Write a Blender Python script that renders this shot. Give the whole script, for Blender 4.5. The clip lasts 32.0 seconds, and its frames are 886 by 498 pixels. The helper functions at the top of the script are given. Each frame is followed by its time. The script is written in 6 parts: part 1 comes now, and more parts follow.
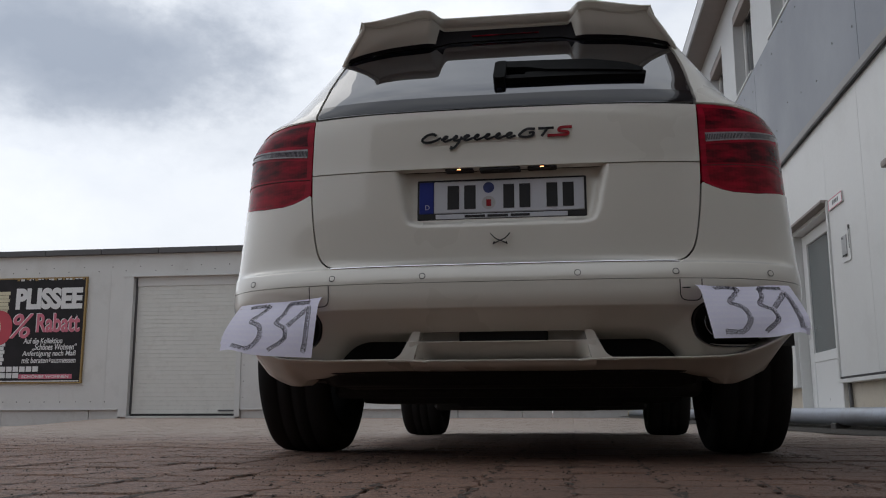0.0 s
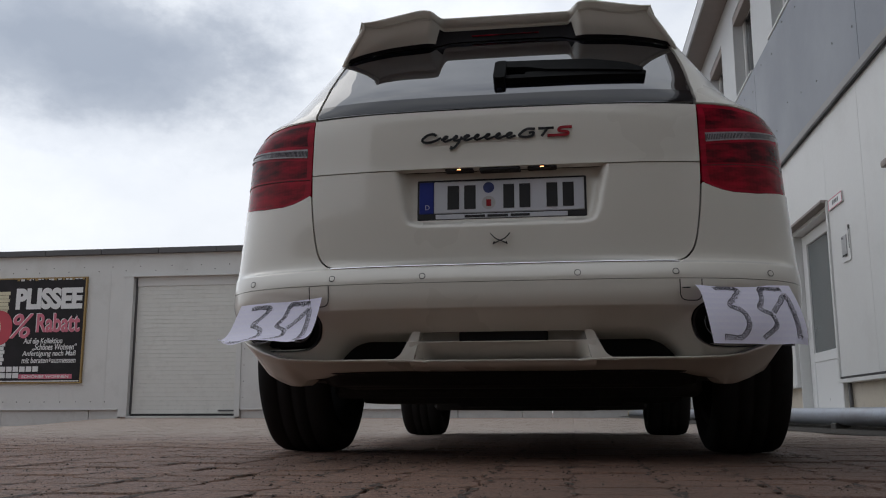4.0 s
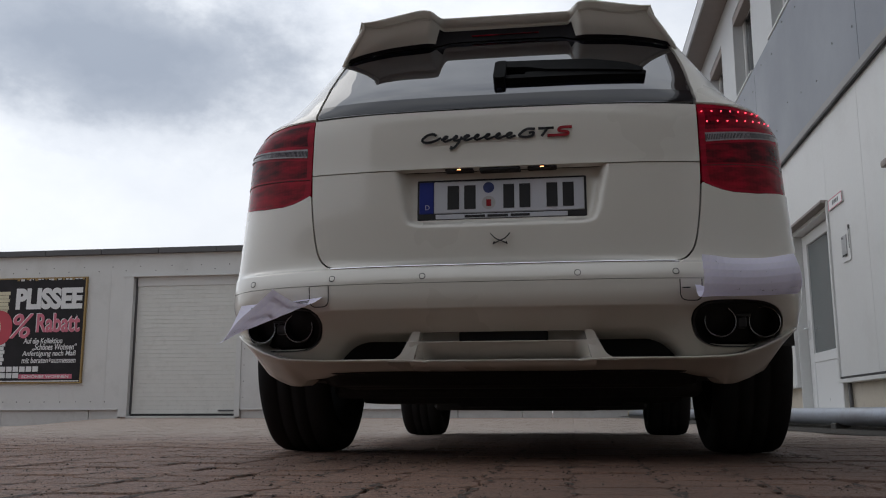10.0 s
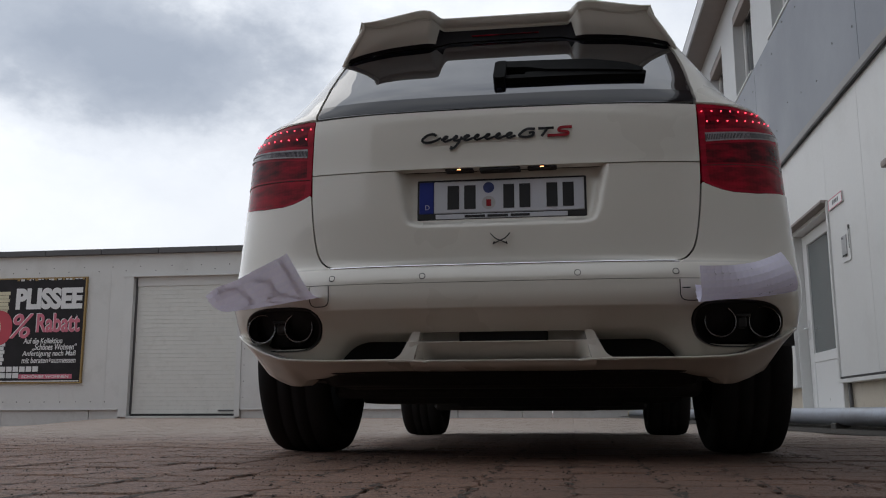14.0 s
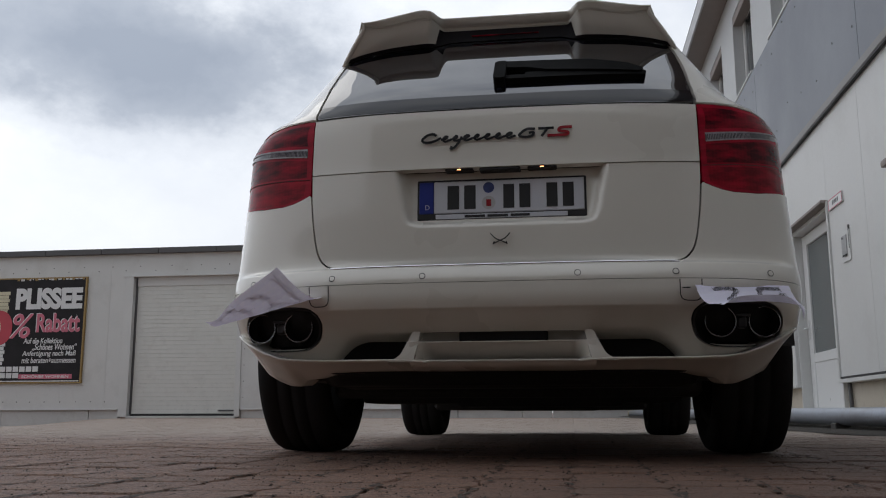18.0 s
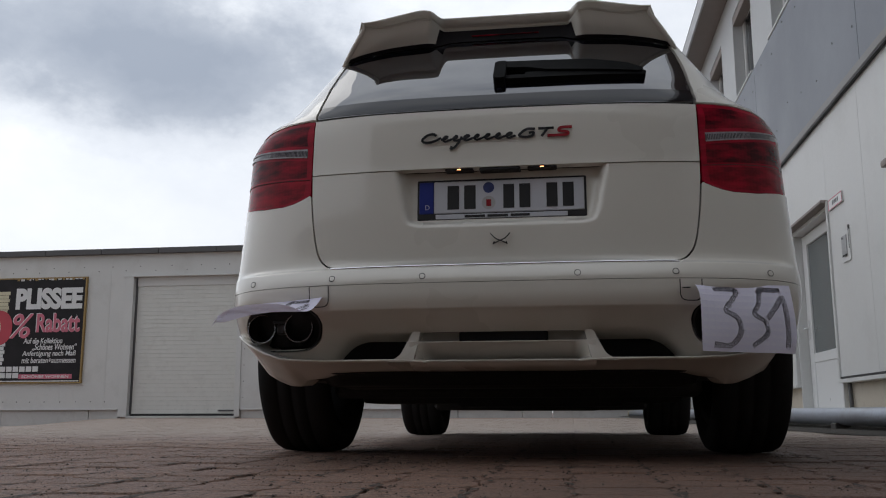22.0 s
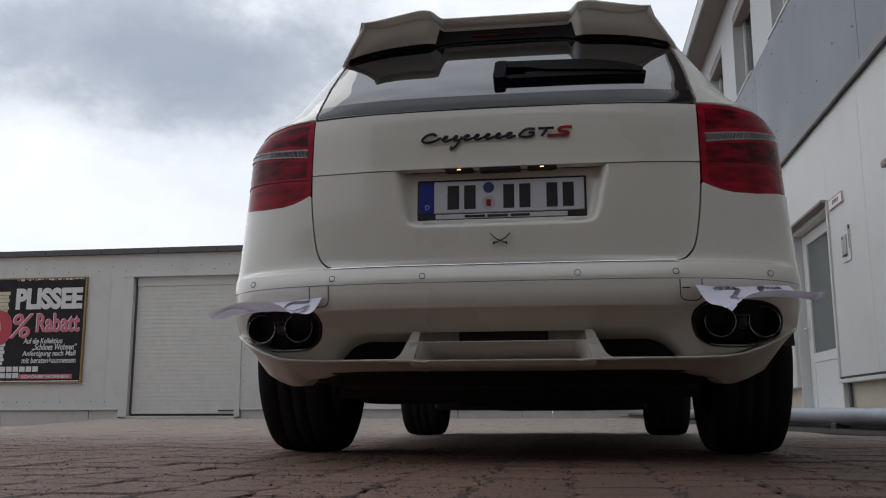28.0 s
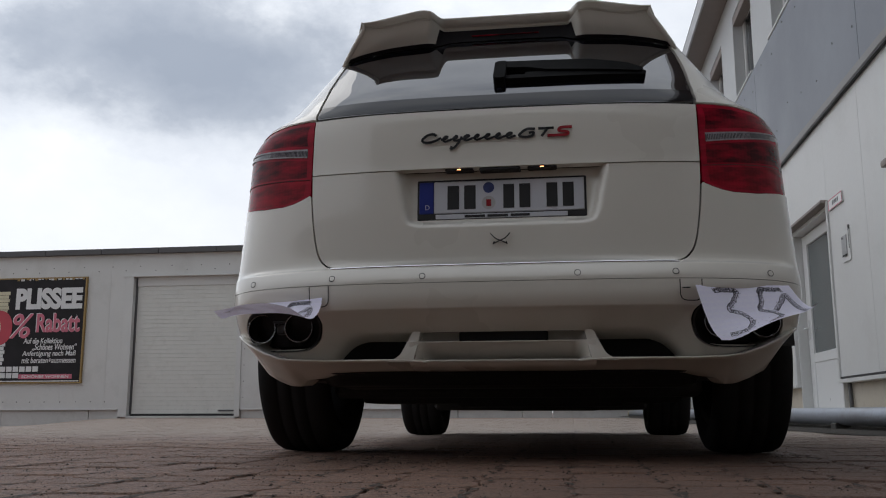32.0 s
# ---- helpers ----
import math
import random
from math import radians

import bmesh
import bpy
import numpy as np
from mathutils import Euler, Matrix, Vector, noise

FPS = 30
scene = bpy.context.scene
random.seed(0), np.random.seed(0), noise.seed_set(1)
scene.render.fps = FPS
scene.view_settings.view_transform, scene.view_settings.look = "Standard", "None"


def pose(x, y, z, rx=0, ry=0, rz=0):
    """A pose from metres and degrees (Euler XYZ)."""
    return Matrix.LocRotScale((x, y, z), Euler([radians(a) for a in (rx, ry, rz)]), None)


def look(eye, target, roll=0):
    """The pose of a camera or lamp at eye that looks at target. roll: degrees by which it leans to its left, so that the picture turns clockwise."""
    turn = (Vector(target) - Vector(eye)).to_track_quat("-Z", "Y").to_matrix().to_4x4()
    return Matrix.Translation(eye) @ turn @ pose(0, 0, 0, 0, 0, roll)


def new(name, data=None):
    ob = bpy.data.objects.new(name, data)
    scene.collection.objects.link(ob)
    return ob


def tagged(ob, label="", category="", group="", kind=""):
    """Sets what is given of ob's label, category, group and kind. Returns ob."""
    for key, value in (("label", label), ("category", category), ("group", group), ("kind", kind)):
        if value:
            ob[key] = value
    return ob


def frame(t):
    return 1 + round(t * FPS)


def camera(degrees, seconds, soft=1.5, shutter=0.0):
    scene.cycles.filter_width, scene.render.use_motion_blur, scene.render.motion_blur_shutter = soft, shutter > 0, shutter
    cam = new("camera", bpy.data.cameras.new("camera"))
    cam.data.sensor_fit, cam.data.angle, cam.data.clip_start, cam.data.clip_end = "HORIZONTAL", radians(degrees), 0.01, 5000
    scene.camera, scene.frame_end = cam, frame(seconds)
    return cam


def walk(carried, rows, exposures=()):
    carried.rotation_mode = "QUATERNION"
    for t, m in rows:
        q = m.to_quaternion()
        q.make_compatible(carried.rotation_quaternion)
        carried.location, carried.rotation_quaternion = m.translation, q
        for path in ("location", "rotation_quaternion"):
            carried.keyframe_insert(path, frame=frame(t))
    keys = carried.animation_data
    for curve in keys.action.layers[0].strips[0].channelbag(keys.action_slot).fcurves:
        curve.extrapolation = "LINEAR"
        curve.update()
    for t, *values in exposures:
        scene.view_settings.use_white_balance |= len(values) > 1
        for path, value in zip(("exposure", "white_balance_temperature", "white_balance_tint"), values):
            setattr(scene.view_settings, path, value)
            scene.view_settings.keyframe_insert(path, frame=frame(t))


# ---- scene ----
# ---------------------------------------------------------------- camera
cam = camera(51.96, 32.0, soft=1.1)
CAM = look((0.2097, -3.6483, 0.1497), (-1.1731, 6.0948, 1.9272), -0.112)
walk(cam, [(0.0, CAM), (32.0, CAM)], exposures=[(0.0, 0.0), (32.0, 0.0)])

# ---------------------------------------------------------------- light
world = bpy.data.worlds.new("sky")
scene.world = world
world.use_nodes = True
wn = world.node_tree.nodes
sky = wn.new("ShaderNodeTexSky")
sky.sky_type, sky.sun_disc = "NISHITA", False
sky.sun_elevation, sky.sun_rotation = radians(50), radians(-55)
wn["Background"].inputs[1].default_value = 0.05
world.node_tree.links.new(sky.outputs[0], wn["Background"].inputs[0])
sun = new("sun", bpy.data.lights.new("sun", "SUN"))
sun.data.energy, sun.data.angle, sun.data.color = 1.5, radians(22), (1.0, 0.96, 0.9)
sun.matrix_world = look((-18, 12.6, 26), (0, 0, 0))

# ---------------------------------------------------------------- materials
MATS = {}


class Nodes:
    """A small wrapper that builds node trees."""

    def __init__(self, name):
        self.mat = bpy.data.materials.new(name)
        self.mat.use_nodes = True
        self.tree = self.mat.node_tree
        self.bsdf = self.tree.nodes["Principled BSDF"]
        self.out = self.tree.nodes["Material Output"]

    def add(self, kind, **given):
        n = self.tree.nodes.new(kind)
        for key, value in given.items():
            if key in ("operation", "blend_type", "data_type", "feature", "noise_dimensions", "wave_type", "bands_direction", "gradient_type"):
                if key == "operation":
                    n.operation = value
                elif key == "blend_type":
                    n.blend_type = value
                elif key == "data_type":
                    n.data_type = value
                elif key == "feature":
                    n.feature = value
                elif key == "wave_type":
                    n.wave_type = value
                elif key == "bands_direction":
                    n.bands_direction = value
                elif key == "gradient_type":
                    n.gradient_type = value
            else:
                n.inputs[key.replace("_", " ")].default_value = value
        return n

    def link(self, a, b):
        self.tree.links.new(a, b)

    def coords(self, world_space=False):
        if world_space:
            return self.add("ShaderNodeNewGeometry").outputs["Position"]
        return self.add("ShaderNodeTexCoord").outputs["Object"]

    def noise(self, vec, scale, detail=4.0, rough=0.55):
        n = self.add("ShaderNodeTexNoise", Scale=scale, Detail=detail, Roughness=rough)
        self.link(vec, n.inputs["Vector"])
        return n.outputs["Fac"]

    def ramp(self, fac, stops):
        r = self.add("ShaderNodeValToRGB")
        while len(r.color_ramp.elements) < len(stops):
            r.color_ramp.elements.new(0.5)
        for e, (at, c) in zip(r.color_ramp.elements, stops):
            e.position = at
            e.color = (*c, 1) if isinstance(c, tuple) else (c, c, c, 1)
        self.link(fac, r.inputs["Fac"])
        return r.outputs["Color"]

    def mix(self, fac, a, b, kind="MIX"):
        m = self.add("ShaderNodeMix", data_type="RGBA", blend_type=kind)
        for sock, v in ((m.inputs[0], fac), (m.inputs[6], a), (m.inputs[7], b)):
            if isinstance(v, (int, float)):
                sock.default_value = v
            elif isinstance(v, tuple):
                sock.default_value = (*v, 1)
            else:
                self.link(v, sock)
        return m.outputs[2]

    def math(self, op, a, b=0.0):
        m = self.add("ShaderNodeMath", operation=op)
        for sock, v in zip(m.inputs, (a, b)):
            if isinstance(v, (int, float)):
                sock.default_value = v
            else:
                self.link(v, sock)
        return m.outputs[0]

    def bump(self, height, strength, distance):
        b = self.add("ShaderNodeBump", Strength=strength, Distance=distance)
        self.link(height, b.inputs["Height"])
        self.link(b.outputs["Normal"], self.bsdf.inputs["Normal"])


def surface(name, color, rough=0.5, metal=0.0, vary=0.12, scale=6.0, grain=60.0, bump=0.1, depth=0.002, coat=0.0, dirt=None, world_space=True, spec=0.5, island=False):
    """Principled surface with variation at two scales, grain and a little relief."""
    if name in MATS:
        return MATS[name]
    n = Nodes(name)
    at = n.coords(world_space)
    big, fine = n.noise(at, scale), n.noise(at, grain, 3.0)
    both = n.math("ADD", n.math("MULTIPLY", big, 0.65), n.math("MULTIPLY", fine, 0.35))
    lo = tuple(c * (1 - vary) for c in color)
    hi = tuple(min(1.0, c * (1 + vary)) for c in color)
    col = n.ramp(both, [(0.3, lo), (0.7, hi)])
    if dirt:
        spots = n.ramp(n.noise(at, scale * 2.3, 6.0, 0.7), [(0.5, 0.0), (0.72, 1.0)])
        col = n.mix(n.math("MULTIPLY", spots, dirt[1]), col, dirt[0])
    n.link(col, n.bsdf.inputs["Base Color"])
    r = n.ramp(big, [(0.3, max(0.0, rough - 0.08)), (0.7, min(1.0, rough + 0.08))])
    n.link(r, n.bsdf.inputs["Roughness"])
    n.bsdf.inputs["Metallic"].default_value = metal
    n.bsdf.inputs["Coat Weight"].default_value = coat
    n.bsdf.inputs["Coat Roughness"].default_value = 0.04
    n.bsdf.inputs["Specular IOR Level"].default_value = spec
    if bump:
        n.bump(both, bump, depth)
    MATS[name] = n.mat
    return n.mat


def glow(name, color, strength):
    n = Nodes(name)
    n.bsdf.inputs["Emission Color"].default_value = (*color, 1)
    n.bsdf.inputs["Emission Strength"].default_value = strength
    n.bsdf.inputs["Base Color"].default_value = (*color, 1)
    return n.mat


PAINT = surface("cream_car_paint", (0.672, 0.638, 0.566), 0.30, vary=0.03, scale=1.5, grain=900, bump=0.012, depth=0.0005, coat=1.0, spec=0.4)
BLACK = surface("black_plastic", (0.012, 0.012, 0.013), 0.55, vary=0.3, grain=300, bump=0.15)
DARKSEAM = surface("seam_black", (0.006, 0.006, 0.006), 0.8, bump=0)
UNDER = surface("underbody_dark", (0.040, 0.038, 0.037), 0.85, vary=0.4, grain=80, bump=0.4, depth=0.006)
RUBBER = surface("tyre_rubber", (0.026, 0.025, 0.025), 0.95, vary=0.2, grain=220, bump=0.1, spec=0.08)
CHROME = surface("chrome", (0.75, 0.75, 0.76), 0.12, metal=1.0, vary=0.05, bump=0)
DARKCHROME = surface("dark_chrome", (0.36, 0.36, 0.37), 0.18, metal=1.0, vary=0.1, bump=0)
RIMMETAL = surface("rim_silver", (0.45, 0.45, 0.46), 0.3, metal=1.0, vary=0.08, bump=0)
SOOT = surface("soot", (0.008, 0.008, 0.008), 0.95, vary=0.4, bump=0)
GLASSDARK = surface("tinted_rear_glass", (0.006, 0.006, 0.009), 0.05, vary=0.1, bump=0, spec=0.5)
GLASSDARK.node_tree.nodes["Principled BSDF"].inputs["IOR"].default_value = 2.45
GLASSDARK.node_tree.nodes["Color Ramp.001"].color_ramp.elements[0].color = (0.0, 0.0, 0.0, 1)
GLASSDARK.node_tree.nodes["Color Ramp.001"].color_ramp.elements[1].color = (0.01, 0.01, 0.01, 1)
WHITEPLATE = surface("plate_white", (0.56, 0.57, 0.61), 0.35, vary=0.03, bump=0)
FRIT = surface("black_glass_border", (0.010, 0.010, 0.013), 0.08, vary=0.1, bump=0, spec=0.6)
PLATEBLUE = surface("plate_blue", (0.014, 0.028, 0.22), 0.35, vary=0.05, bump=0)
BADGE = surface("badge_anthracite", (0.02, 0.02, 0.022), 0.3, metal=0.4, vary=0.1, bump=0)
BADGERED = surface("badge_red", (0.30, 0.012, 0.02), 0.3, vary=0.1, bump=0)


def lens(name, dark, bright, spec=0.5):
    """Moulded lamp plastic: blotchy reflectors behind it and fine upright ribs."""
    n = Nodes(name)
    at = n.coords(True)
    wide = n.add("ShaderNodeVectorMath", operation="MULTIPLY")
    n.link(at, wide.inputs[0])
    wide.inputs[1].default_value = (1.0, 1.0, 3.4)
    blotch = n.noise(wide.outputs[0], 11.0, 4.0, 0.6)
    rib = n.add("ShaderNodeTexWave", wave_type="BANDS", bands_direction="X", Scale=28.0, Distortion=0.6)
    n.link(at, rib.inputs["Vector"])
    col = n.ramp(n.math("ADD", n.math("MULTIPLY", blotch, 0.88), n.math("MULTIPLY", rib.outputs["Fac"], 0.025)), [(0.36, dark), (0.64, bright)])
    n.link(col, n.bsdf.inputs["Base Color"])
    n.bsdf.inputs["Roughness"].default_value = 0.22
    n.bsdf.inputs["Specular IOR Level"].default_value = spec * 0.5
    n.bsdf.inputs["Coat Weight"].default_value = spec
    n.bsdf.inputs["Coat Roughness"].default_value = 0.03
    return n.mat


LENSRED = lens("red_lens", (0.25, 0.003, 0.015), (0.44, 0.006, 0.028), 0.16)
LENSDEEP = lens("deep_red_lens", (0.050, 0.001, 0.004), (0.30, 0.003, 0.017), 0.14)
LENSMID = lens("mid_red_lens", (0.13, 0.002, 0.008), (0.40, 0.005, 0.022), 0.14)
LENSCLEAR = surface("clear_ribbed_lens", (0.060, 0.054, 0.060), 0.15, vary=0.9, scale=13, grain=70, bump=0.1, depth=0.001, coat=0.3)

# ---------------------------------------------------------------- mesh tools


def part(name, bm, material, parent=None, label="", smooth=False):
    """Links a bmesh as one mesh object under a thing or a part."""
    me = bpy.data.meshes.new(name)
    bm.normal_update()
    bm.to_mesh(me)
    bm.free()
    for m in (material if isinstance(material, (list, tuple)) else [material]):
        me.materials.append(m)
    if smooth:
        me.shade_smooth()
    ob = new(name, me)
    if parent:
        ob.parent = parent
    if label:
        ob["label"] = label
    return ob


def thing(name, label, category, group="", kind="", at=(0, 0, 0)):
    ob = new(name)
    ob.location = at
    return tagged(ob, label, category, group, kind)


def box(x0, x1, y0, y1, z0, z1, bevel=0.0, bm=None, seg=1):
    own = bm or bmesh.new()
    vs = bmesh.ops.create_cube(own, size=1.0, matrix=Matrix.LocRotScale(((x0 + x1) / 2, (y0 + y1) / 2, (z0 + z1) / 2), None, (abs(x1 - x0), abs(y1 - y0), abs(z1 - z0))))["verts"]
    if bevel:
        edges = list({e for v in vs for e in v.link_edges})
        bmesh.ops.bevel(own, geom=edges, offset=bevel, segments=seg, affect="EDGES", profile=0.6)
    return own


def tube(points, radius, sides=12, bm=None, caps=True):
    """A round bar along a polyline; radius may be one number or one a point."""
    own = bm or bmesh.new()
    pts = [Vector(q) for q in points]
    rings = []
    for i, q in enumerate(pts):
        d = (pts[min(i + 1, len(pts) - 1)] - pts[max(i - 1, 0)]).normalized()
        a = d.cross(Vector((0, 0, 1)) if abs(d.z) < 0.9 else Vector((1, 0, 0))).normalized()
        b = d.cross(a)
        r = radius[i] if isinstance(radius, (list, tuple)) else radius
        rings.append([own.verts.new(q + (a * math.cos(2 * math.pi * k / sides) + b * math.sin(2 * math.pi * k / sides)) * r) for k in range(sides)])
    for r0, r1 in zip(rings, rings[1:]):
        for k in range(sides):
            own.faces.new((r0[k], r0[(k + 1) % sides], r1[(k + 1) % sides], r1[k]))
    if caps:
        own.faces.new(rings[0][::-1])
        own.faces.new(rings[-1])
    return own


def revolve(profile, steps, bm=None, axis="x"):
    """Turns a closed or open profile of (along, radius) pairs round an axis."""
    own = bm or bmesh.new()
    rings = []
    for k in range(steps):
        a = 2 * math.pi * k / steps
        ring = []
        for u, r in profile:
            c, s = r * math.cos(a), r * math.sin(a)
            ring.append(own.verts.new((u, c, s) if axis == "x" else ((c, u, s) if axis == "y" else (c, s, u))))
        rings.append(ring)
    for k in range(steps):
        r0, r1 = rings[k], rings[(k + 1) % steps]
        for i in range(len(profile) - 1):
            own.faces.new((r0[i], r0[i + 1], r1[i + 1], r1[i]))
    bmesh.ops.recalc_face_normals(own, faces=own.faces)
    return own


def ribbon(points, width, flat, bm=None, lift=0.0):
    """A flat stroke of quads along 2D points, mapped by flat(x, z) to 3D."""
    own = bm or bmesh.new()
    prev = None
    n = len(points)
    for i, q in enumerate(points):
        a, b = Vector(points[max(i - 1, 0)]), Vector(points[min(i + 1, n - 1)])
        d = (b - a).normalized()
        w = width[i] if isinstance(width, (list, tuple)) else width
        o = Vector((-d.y, d.x)) * w / 2
        pair = [own.verts.new(flat(*(Vector(q) + o))), own.verts.new(flat(*(Vector(q) - o)))]
        if prev:
            own.faces.new((prev[0], pair[0], pair[1], prev[1]))
        prev = pair
    return own


def thicken(bm, amount):
    """Gives a sheet a back and rims, offset along its normals."""
    bm.normal_update()
    bmesh.ops.solidify(bm, geom=bm.faces[:], thickness=amount)
    return bm


def sheet(loops, mapping, cuts_a, cuts_z, rim=0.012, soften=0.0025, deeper=None):
    """A panel: outline and holes in a flat domain, cut into a fine net, mapped to space, with turned-in rims."""
    bm = bmesh.new()
    for loop in loops:
        vs = [bm.verts.new((a, 0, z)) for a, z in loop]
        for i in range(len(vs)):
            bm.edges.new((vs[i], vs[(i + 1) % len(vs)]))
    bmesh.ops.triangle_fill(bm, use_beauty=True, use_dissolve=True, edges=bm.edges[:], normal=(0, -1, 0))
    amin, amax = min(v.co.x for v in bm.verts), max(v.co.x for v in bm.verts)
    zmin, zmax = min(v.co.z for v in bm.verts), max(v.co.z for v in bm.verts)
    for c in cuts_a:
        if amin < c < amax:
            bmesh.ops.bisect_plane(bm, geom=bm.verts[:] + bm.edges[:] + bm.faces[:], plane_co=(c, 0, 0), plane_no=(1, 0, 0), dist=1e-5)
    for c in cuts_z:
        if zmin < c < zmax:
            bmesh.ops.bisect_plane(bm, geom=bm.verts[:] + bm.edges[:] + bm.faces[:], plane_co=(0, 0, c), plane_no=(0, 0, 1), dist=1e-5)
    bmesh.ops.remove_doubles(bm, verts=bm.verts[:], dist=1e-5)
    for f in bm.faces:
        f.normal_update()
        if f.normal.y > 0:
            f.normal_flip()
    border = [e for e in bm.edges if e.is_boundary]
    for e in border:
        e.smooth = False
    for v in bm.verts:
        v.co = mapping(v.co.x, v.co.z)
    bm.normal_update()
    normals = {v: v.normal.copy() for v in bm.verts}
    ring = border
    for step, (inn) in enumerate((soften, rim)):
        made = bmesh.ops.extrude_edge_only(bm, edges=ring)["geom"]
        verts = [g for g in made if isinstance(g, bmesh.types.BMVert)]
        nxt = {}
        for v in verts:
            for e in v.link_edges:
                o = e.other_vert(v)
                if o in normals and o not in verts:
                    nxt[v] = normals[o]
        for v in verts:
            d = nxt.get(v, Vector((0, -1, 0)))
            v.co -= d * inn
            normals[v] = d
        ring = [g for g in made if isinstance(g, bmesh.types.BMEdge)]
    return bm


def smoothstep(a, b, x):
    t = min(1.0, max(0.0, (x - a) / (b - a)))
    return t * t * (3 - 2 * t)


def lerp_keys(x, keys):
    for (x0, v0), (x1, v1) in zip(keys, keys[1:]):
        if x <= x1:
            return v0 + (v1 - v0) * max(0.0, (x - x0)) / (x1 - x0)
    return keys[-1][1]


def rounded(loop, radius, steps=5):
    """Rounds the corners of a closed 2D outline; radius is one number or one a corner."""
    out = []
    n = len(loop)
    for i in range(n):
        q, a, b = Vector(loop[i]), Vector(loop[i - 1]), Vector(loop[(i + 1) % n])
        r = radius[i] if isinstance(radius, (list, tuple)) else radius
        if r <= 0:
            out.append(tuple(q))
            continue
        da, db = (a - q), (b - q)
        r = min(r, da.length * 0.49, db.length * 0.49)
        s, e = q + da.normalized() * r, q + db.normalized() * r
        for k in range(steps + 1):
            t = k / steps
            out.append(tuple(s * (1 - t) ** 2 + q * 2 * t * (1 - t) + e * t * t))
    return out


def lettering(text, size, material, parent, at, turn, name="lettering", align="LEFT", depth=0.002, shear=0.0, squeeze=1.0, bold=0.0, fit=None):
    """Words as a flat raised mesh in the built-in font; fit: the width and height that they fill."""
    cu = bpy.data.curves.new(name, "FONT")
    cu.body, cu.size, cu.extrude, cu.shear, cu.align_x, cu.offset = text, size, depth, shear, align, bold
    tmp = bpy.data.objects.new(name, cu)
    scene.collection.objects.link(tmp)
    bpy.context.view_layer.update()
    me = bpy.data.meshes.new_from_object(tmp.evaluated_get(bpy.context.evaluated_depsgraph_get()))
    bpy.data.objects.remove(tmp)
    me.transform(Matrix.Diagonal((squeeze, 1, 1, 1)))
    if fit:
        xs, ys = [v.co.x for v in me.vertices], [v.co.y for v in me.vertices]
        me.transform(Matrix.Diagonal((fit[0] / (max(xs) - min(xs)), fit[1] / (max(ys) - min(ys)), 1, 1)) @ Matrix.Translation((-min(xs), -min(ys), 0)))
    me.materials.clear()
    me.materials.append(material)
    ob = new(name, me)
    ob.parent = parent
    ob.matrix_basis = Matrix.Translation(at) @ turn
    return ob


UPRIGHT = Matrix.Rotation(radians(90), 4, "X")          # faces -y
FACING_LEFT = UPRIGHT.copy()
FACING_LEFT = Matrix.Rotation(radians(-90), 4, "Z") @ UPRIGHT   # faces -x

# ---------------------------------------------------------------- sky and clouds


